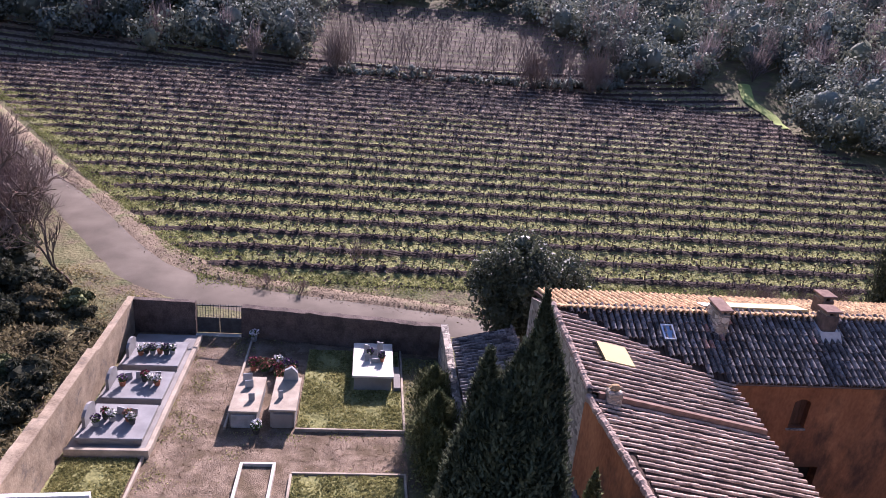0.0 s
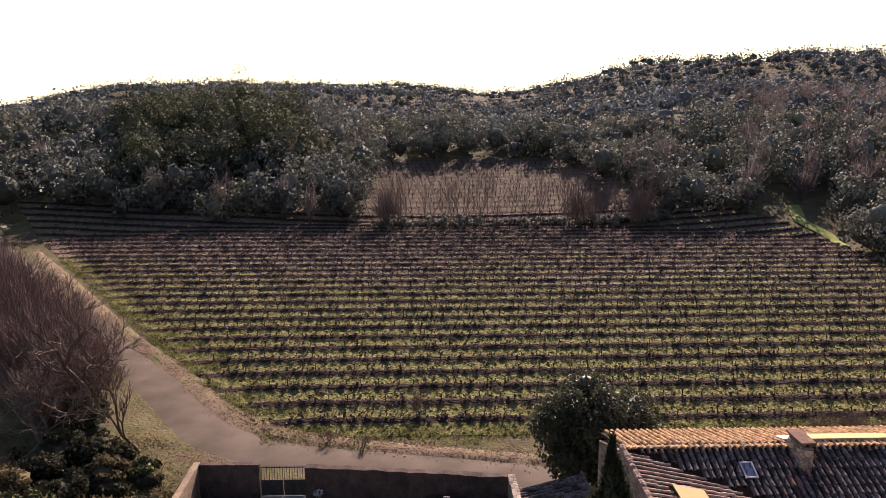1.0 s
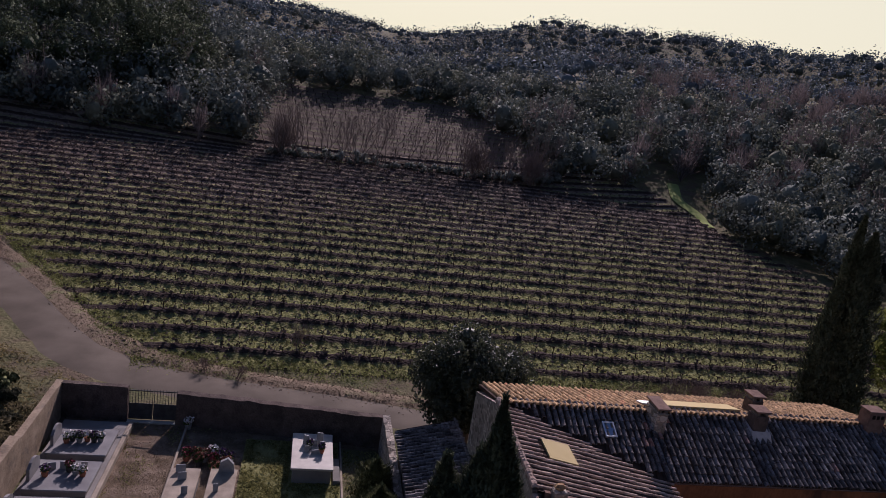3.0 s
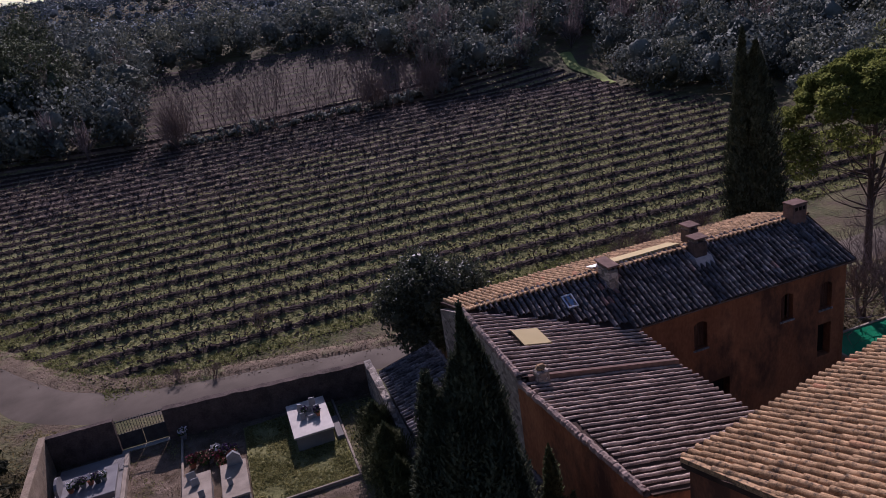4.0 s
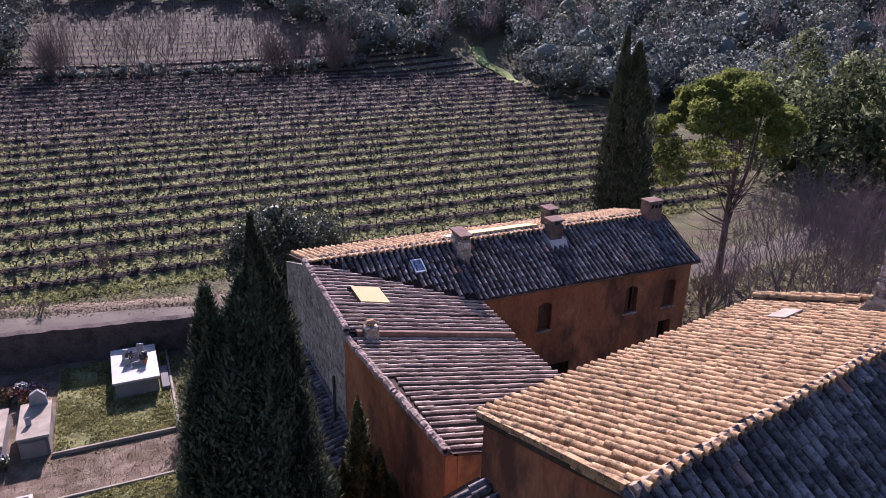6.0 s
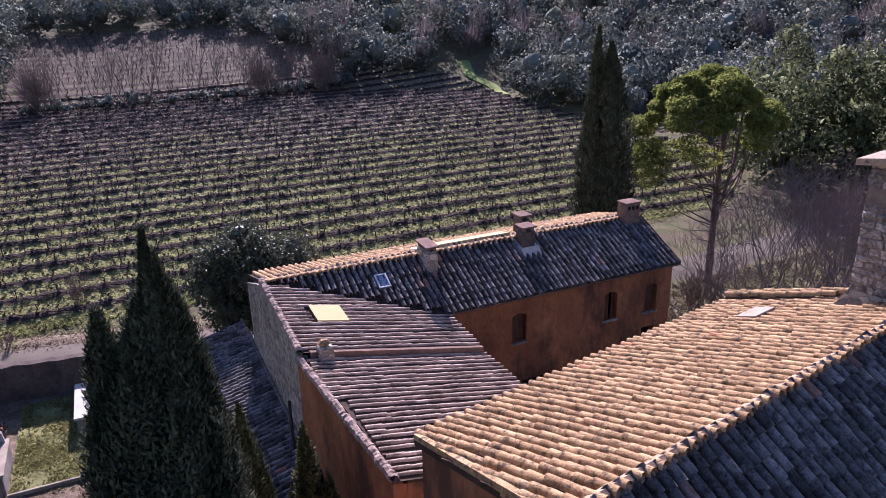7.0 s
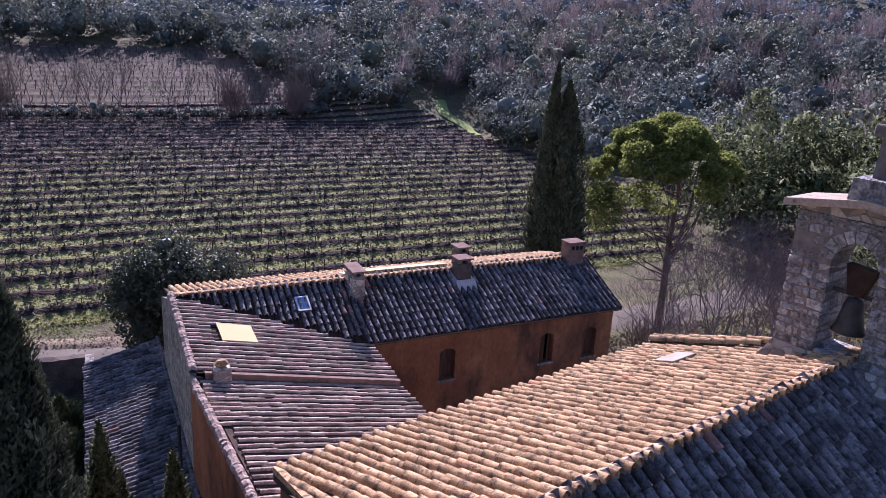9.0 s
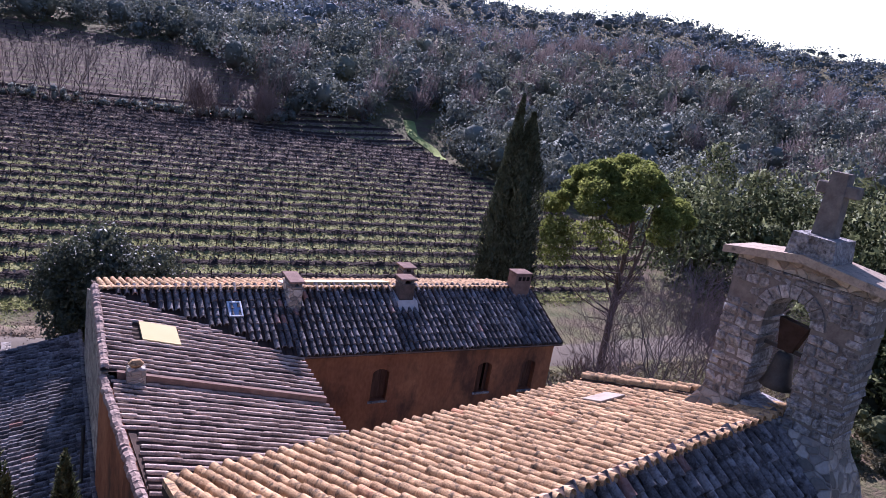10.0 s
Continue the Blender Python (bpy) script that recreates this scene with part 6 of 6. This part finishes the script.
def crown_tree(r, x, y, z, h, w, clumps, cards, size, long=1.5, loose=0.7, peak=0.5, hollow=0.78, solid=True, heart=0.34):
    """An uneven dome: rounded clumps of sprays over a closed heart, on a short stem."""
    out, ups = [], []
    out.append(lump((x, y, z + h * 0.42), (w * heart, w * heart, h * heart * 0.66), r, *((8, 6) if cards > 200 else (5, 3))))
    out[0] = out[0][0], out[0][1][:, ::-1]
    mid = np.array([x, y, z + h * 0.5])
    ups.append(out[0][0] - mid)
    cs, ds = [], []
    for k in range(clumps):
        a, q = 2.4 * k + r.normal() * 0.4, r.uniform(-0.95, 1.0)
        e = math.sqrt(max(0.0, 1 - q * q))
        c = mid + np.array([e * math.cos(a) * w * 0.72, e * math.sin(a) * w * 0.72, q * h * (peak * 0.72)]) * r.uniform(0.8, 1.12)
        s = w * r.uniform(0.3, 0.5) * np.array([1, 1, r.uniform(0.75, 1.1)])
        d = r.normal(size=(cards // clumps, 3)) + np.array([0, 0, 0.2])
        d /= np.linalg.norm(d, axis=1, keepdims=True)
        cs.append(c + d * s * r.uniform(0.8, 1.1, len(d))[:, None])
        ds.append(d)
        if solid:
            v, f = lump(c, s * hollow, r, 5, 3)
            out.append((v, f[:, ::-1]))
            ups.append((v - c) / s + (c - mid) / (w, w, h * 0.5) * 0.5)
    cs, ds = np.concatenate(cs), np.concatenate(ds)
    out.append(turned_cards(cs, ds, size, r, long, loose))
    # the sprays of a clump share its roundness
    ups.append(np.repeat(ds * 0.55 + (cs - mid) / (w, w, h * 0.5) * 0.8 + r.normal(size=ds.shape) * 0.15, 4, 0))
    return out, ups


def wood(name, spots, label, seed, cards, size, mat, tall=(5, 9), wide=(0.42, 0.6), clumps=4, long=1.5, loose=0.7, hollow=0.78, solid=True, heart=0.34):
    """A far wood of many uneven crowns."""
    r = np.random.default_rng(seed)
    out, ups = [], []
    for x, y in spots:
        h = r.uniform(*tall) * (1 + 0.12 * r.normal())
        a, b = crown_tree(r, x, y, float(land(x, y)), h, h * r.uniform(*wide) * 0.5, clumps, cards, size, long, loose, hollow=hollow, solid=solid, heart=heart)
        out += a
        ups += b
    me = mesh_of(name, *join(out), mat, True)
    up = np.concatenate(ups)
    up /= np.linalg.norm(up, axis=1, keepdims=True) + 1e-6
    me.normals_split_custom_set_from_vertices(up.tolist())
    ob = new(name, me)
    return tagged(ob, label, "woodland", kind="stuff")


def twig_wood(name, spots, label, seed, shoots, mat, tall, wide, thick=0.05):
    """A far leafless wood: every tree a fan of fine shoots."""
    r = np.random.default_rng(seed)
    vs = []
    for x, y in spots:
        h = r.uniform(*tall)
        w = h * r.uniform(*wide) * 0.5
        z = float(land(x, y))
        d = r.normal(size=(shoots, 3))
        d[:, 2] = np.abs(d[:, 2]) * 1.1 + 0.15
        d /= np.linalg.norm(d, axis=1, keepdims=True)
        reach = r.uniform(0.45, 1.08, (shoots, 1))
        base = np.array([x, y, z + h * 0.22])
        tip = base + d * reach * np.array([w, w, h * 0.76]) * (1 + 0.18 * np.sin(5 * np.arctan2(d[:, 1:2], d[:, :1]) + seed))
        root = base + (tip - base) * r.uniform(0.3, 0.75, (shoots, 1)) + r.normal(size=(shoots, 3)) * 0.12 * w
        root[::12] = (x, y, z)
        side = r.normal(size=(shoots, 3))
        side *= thick * r.uniform(0.5, 1.4, (shoots, 1)) / np.linalg.norm(side, axis=1, keepdims=True)
        vs.append(np.stack([root - side, root + side, tip + side * 0.3, tip - side * 0.3], 1).reshape(-1, 3))
    v = np.concatenate(vs)
    ob = new(name, mesh_of(name, v, np.arange(len(v)).reshape(-1, 4), mat))
    return tagged(ob, label, "woodland", kind="stuff")


def scatter(n, az0, az1, r0, r1, seed, gap=3.0, reject=None):
    r = np.random.default_rng(seed)
    out, cells = [], set()
    for _ in range(n):
        a, d = radians(r.uniform(az0, az1)), math.sqrt(r.uniform(r0 * r0, r1 * r1))
        x, y = VX + d * math.sin(a), VY + d * math.cos(a)
        key = (int(x // gap), int(y // gap))
        if key in cells or (reject and reject(x, y)):
            continue
        cells.add(key)
        out.append((x, y))
    return out


def cleared(x, y):
    """The vineyards, the track beside them, the lane and its verges."""
    if 15 < y < (98 if -20 < x < 24 else 90) and field_west(y) - 9 < x < field_east(y) + (4 if y < 60 else 1.5):
        return True
    if -21 < x < 27 - (y - 90) * 0.28 and 80 < y < 137:
        return True
    if 43 < x < 50 and 72 < y < 106:
        return True
    return y < 15 and x < 40


PINE_FAR = material("aleppo_pine_needles", (0.06, 0.072, 0.032), (0.16, 0.17, 0.07), 0.3, 0.7, 0, 3, 0.5, island=0.5, leaf=0.25)
BARE_WOOD = material("bare_winter_wood", (0.12, 0.098, 0.09), (0.25, 0.205, 0.19), 0.1, 0.9, 0, 2, 0.5, island=0.4, leaf=0.25)
slope = scatter(2900, -58, 62, 104, 182, 601, 5.0, cleared)
knoll = scatter(300, -22, -9, 130, 168, 603, 4.6, cleared)
KNOLL = material("dark_pine_needles", (0.04, 0.052, 0.03), (0.14, 0.16, 0.085), 0.3, 0.7, 1.0, 3.0, 0.9, island=0.3, leaf=0.12, bump_size=0.5)
edge_wood = scatter(1100, 22, 50, 62, 114, 602, 4.6, cleared)
for k, mat in enumerate((OAK, OAK_DARK, OAK_OLIVE)):
    wood("oak_wood", slope[k::3], ("grey-green holm oaks on the slope", "dark evergreen oaks on the slope", "olive-green evergreen oaks on the slope")[k], 611 + 20 * k, 410, 0.38, mat, (4, 9.5), (0.8, 1.2), 11, loose=0.45, solid=False, heart=0.36)
    wood("oak_wood", edge_wood[k::3], ("grey-green holm oaks beside the vineyard", "dark evergreen oaks beside the vineyard", "olive-green evergreen oaks beside the vineyard")[k], 612 + 20 * k, 760, 0.28, mat, (3.5, 8), (0.8, 1.2), 14, loose=0.45, solid=False, heart=0.36)
wood("pine_wood", knoll, "tall dark pines on a knoll", 613, 900, 0.25, KNOLL, (8, 12), (0.55, 0.8), 14, 1.6, loose=0.8, solid=False, heart=0.3)
wood("pine_wood", scatter(150, 51, 68, 64, 96, 604, 5.0), "green pines at the wood's edge beyond the chapel", 614, 1500, 0.22, PINE_FAR, (8, 12), (0.5, 0.75), 16, 2.6, 1.2, solid=False, heart=0.2)
wood("pine_wood", scatter(90, 63, 84, 50, 66, 621, 4.6), "dark pines beyond the chapel's bell gable", 622, 1300, 0.2, PINE_FAR, (5.5, 9), (0.6, 0.9), 14, 2.4, 1.1, solid=False, heart=0.25)
twig_wood("bare_wood", scatter(260, 24, 62, 112, 230, 605, 5.0, cleared), "reddish bare winter wood in the valley", 615, 330, BARE_WOOD, (5, 9), (0.6, 0.9))
twig_wood("bare_wood", scatter(60, -58, 20, 112, 150, 608, 5.0, cleared), "bare winter trees among the evergreen oaks", 619, 330, BARE_WOOD, (5, 9), (0.5, 0.8))
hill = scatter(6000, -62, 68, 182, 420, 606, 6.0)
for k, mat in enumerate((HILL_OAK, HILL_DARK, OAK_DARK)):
    wood("hill_wood", hill[k::3], ("haze-tinted scrub oaks covering the hill", "haze-blued holm oaks covering the hill", "dark evergreen oaks covering the hill")[k], 616 + 20 * k, 42, 0.66, mat, (3, 7.0), (1.4, 2.0), 6, loose=0.45, solid=False, heart=0.36)
wood("hill_wood", scatter(4200, -62, 68, 420, 700, 607, 9.5), "dark haze-blued scrub oak wood covering the far hill", 617, 30, 0.9, HILL_DARK, (3, 5.5), (2.8, 3.6), 6, loose=0.7, solid=False, heart=0.35)

POPLAR = material("poplar_twigs", (0.11, 0.085, 0.075), (0.23, 0.185, 0.165), 2, 0.95, 0, 10)
# bare trees along the far edge of the vineyard
for k in range(30):
    r = np.random.default_rng(700 + k)
    x = -19 + k * 1.45 + r.normal() * 0.9
    y = 88.5 + r.normal() * 1.3
    bare_tree("bare_tree", x, y, float(land(x, y)), r.uniform(6.5, 12.5), "bare poplar at the vineyard's far edge", 720 + k, depth=4, stems=int(r.integers(1, 4)), spread=0.3, first=0.32, rad=0.055, up=0.3, mat=POPLAR)
twig_wood("bare_wood", [(21.5, 88.5), (-17.5, 90.0), (12.5, 89.5)], "round bare trees at the vineyard's far edge", 746, 1200, POPLAR, (6.5, 8.0), (0.8, 1.0), 0.03)

# scrub on the bank beside the cemetery
r = np.random.default_rng(81)
n = 70000
sx, sy = r.uniform(-44, -24.2, n), r.uniform(-14, 18.5, n)
keepers = (sx < -24.0) & ((sy < 14) | (sx < -28.5)) & (np.array([noise.noise(Vector((a * 0.25, b * 0.25, 1.0))) for a, b in zip(sx, sy)]) > -0.25)
sx, sy = sx[keepers], sy[keepers]
hgt = np.array([max(0.05, 0.45 + 0.8 * noise.noise(Vector((a * 0.3, b * 0.3, 4.0)))) for a, b in zip(sx, sy)])
c = np.column_stack([sx, sy, land(sx, sy) + hgt * r.random(len(sx))])
ob = new("scrub", mesh_of("scrub", *leaf_cards(c, 0.1, r, flat=-0.5, long=3.4), SCRUB))
tagged(ob, "dry olive-brown scrub on the bank", "scrub", kind="stuff")
for k, (x, y, s) in enumerate(((-27.5, 3.0, 1.3), (-26.3, -1.5, 1.0), (-30.5, 9.5, 1.5), (-33.0, 13.5, 1.6), (-31.5, 5.0, 1.3), (-28.8, 14.8, 1.2), (-27.2, 15.6, 0.8), (-35.0, 1.0, 1.5))):
    leafy("shrub", x, y, float(land(x, y)), (0, 0, s * 0.6), (s * 1.1, s * 1.1, s * 0.7), 14, 1300, 0.15, SCRUB if k % 2 else JUNIPER, "dense olive-brown shrub on the bank", 830 + k, trunk=0.06, category="shrub")

# dark hedge at the foot of the upper vineyard
hedge = [(x, 90.5 + 0.8 * math.sin(x)) for x in np.arange(-19, 27, 1.3)]
wood("hedge", hedge, "low dark hedge at the vineyard's far edge", 618, 160, 0.2, OAK, (0.9, 2.2), (1.0, 1.8), 4)

# thicket, dry grass and dark shrubs on the bank left of the lane
THICKET = material("purplish_thicket", (0.085, 0.058, 0.052), (0.2, 0.145, 0.13), 1, 0.95, 0, 6, 0.5, island=0.4)
r = np.random.default_rng(91)
spots = []
for q in np.linspace(0.14, 1, 90):
    x, y = np.interp(q, [0, 0.25, 0.5, 1], [-31.0, -34.4, -40.5, -66]), np.interp(q, [0, 0.25, 0.5, 1], [19.5, 27.0, 35.5, 68])
    away = abs(r.normal()) * 2.6
    spots.append((x - away * 0.75, y - away * 0.65 + r.normal() * 0.5))
twig_wood("thicket", spots, "purplish bare thicket along the lane", 92, 420, THICKET, (3.2, 7.2), (0.8, 1.2), 0.016)
n = 64000
sx, sy = r.uniform(-48, -23.9, n), r.uniform(-14, 21, n)
lane_y = np.interp(sx, [-48, -38.5, -32, -28, -24, -18], [46.0, 33.0, 25.8, 20.6, 17.2, 15.2])
ok = sy < np.minimum(lane_y - 0.2, 40)
sx, sy = sx[ok], sy[ok]
dry = np.array([noise.noise(Vector((a * 0.4, b * 0.4, 9.0))) for a, b in zip(sx, sy)]) + 0.4 * r.standard_normal(len(sx)) > -0.25
sx, sy = sx[dry], sy[dry]
DRY = material("dry_bank_grass", (0.075, 0.06, 0.024), (0.235, 0.195, 0.085), 0.5, 0.9, 0, 4, 0.5, island=0.5, leaf=0.4)
ob = new("bank_grass", mesh_of("bank_grass", *leaf_cards(np.column_stack([sx, sy, land(sx, sy) + 0.1 + 0.12 * r.random(len(sx))]), 0.055, r, flat=-0.6, long=4.0), DRY))
tagged(ob, "dry yellow-green grass on the bank", "grass", kind="stuff")
DARK_SHRUB = material("ivy_dark_leaves", (0.03, 0.032, 0.02), (0.09, 0.085, 0.05), 1, 0.7, 0, 8, 0.6, island=0.5, leaf=0.2)
for k, (x, y, s) in enumerate(((-30.6, 17.6, 1.5), (-31.8, 19.4, 1.7), (-33.4, 21.6, 1.8), (-29.2, 16.9, 1.0), (-32.6, 16.4, 1.8), (-35.5, 24.2, 1.9), (-30.2, 13.0, 1.3), (-26.5, 8.0, 0.9), (-27.8, -6.0, 1.3), (-33.6, 8.5, 1.6), (-25.9, 5.2, 0.8), (-29.0, 0.2, 1.2), (-27.6, 16.2, 0.6), (-26.6, 14.7, 0.6), (-28.3, 13.8, 0.9), (-25.6, 12.4, 0.5), (-29.5, 15.2, 0.9), (-26.8, 11.0, 0.7))):
    leafy("shrub", x, y, float(land(x, y)) - 0.1, (0, 0, s * 0.6), (s * 1.15, s * 1.1, s * 0.75), 16, 1500, 0.14, DARK_SHRUB, "dense dark ivy-grown shrub on the bank", 860 + k, trunk=0.06, category="shrub")
for k, (x, y, h) in enumerate(((20.4, 0.0, 8.5), (24.4, 1.4, 10.0), (26.4, 3.6, 9.5), (17.4, 3.4, 6.5))):
    bare_tree("bare_tree", x, y, 0, h, "bushy bare grey tree beyond the chapel", 930 + k, depth=5, stems=5, spread=0.5, first=0.27, up=0.2, rad=0.045, mat=PALE_TWIG)
twig_wood("bare_thicket", [(8.5, 17.8), (11.0, 18.2), (13.2, 17.8), (15.6, 18.3), (18.0, 19.0), (13.8, 19.6)], "low reddish bare shrubs between the lane and the vines", 94, 500, THICKET, (1.4, 2.6), (1.2, 1.7), 0.012)
r = np.random.default_rng(95)
for k in range(26):
    x, y, s = r.uniform(-38, -25.2), r.uniform(-9, 13.5), r.uniform(0.5, 1.1)
    leafy("shrub", x, y, float(land(x, y)) - 0.1, (0, 0, s * 0.55), (s * 1.2, s * 1.1, s * 0.7), 12, 900, 0.11, (SCRUB, DARK_SHRUB, JUNIPER)[k % 3], "low tangled olive-brown shrub on the bank", 900 + k, trunk=0.05, category="shrub")
for k, (x, y, size) in enumerate(((30.5, -4.2, 1.3), (33.0, -1.6, 1.6), (35.5, 1.0, 1.5), (28.8, -1.8, 1.0), (37.5, -3.0, 1.8), (33.5, -6.0, 1.7))):
    leafy("shrub", x, y, float(land(x, y)) - 0.1, (0, 0, size * 0.6), (size * 1.2, size * 1.1, size * 0.8), 14, 1200, 0.13, (DARK_SHRUB, JUNIPER)[k % 2], "dark olive shrub beyond the chapel", 960 + k, trunk=0.06, category="shrub")
# leaf litter and dry grass under the trees beyond the chapel
n = 16000
gx, gy = r.uniform(12.5, 34, n), r.uniform(-4, 9.3, n)
away = ~((gx < 17.9) & (gy < 3.6))
gx, gy = gx[away], gy[away]
ob = new("leaf_litter", mesh_of("leaf_litter", *leaf_cards(np.column_stack([gx, gy, land(gx, gy) + 0.06]), 0.1, r, flat=-0.3, long=2.0), SCRUB))
tagged(ob, "dry grass and leaf litter under bare trees", "grass", kind="stuff")
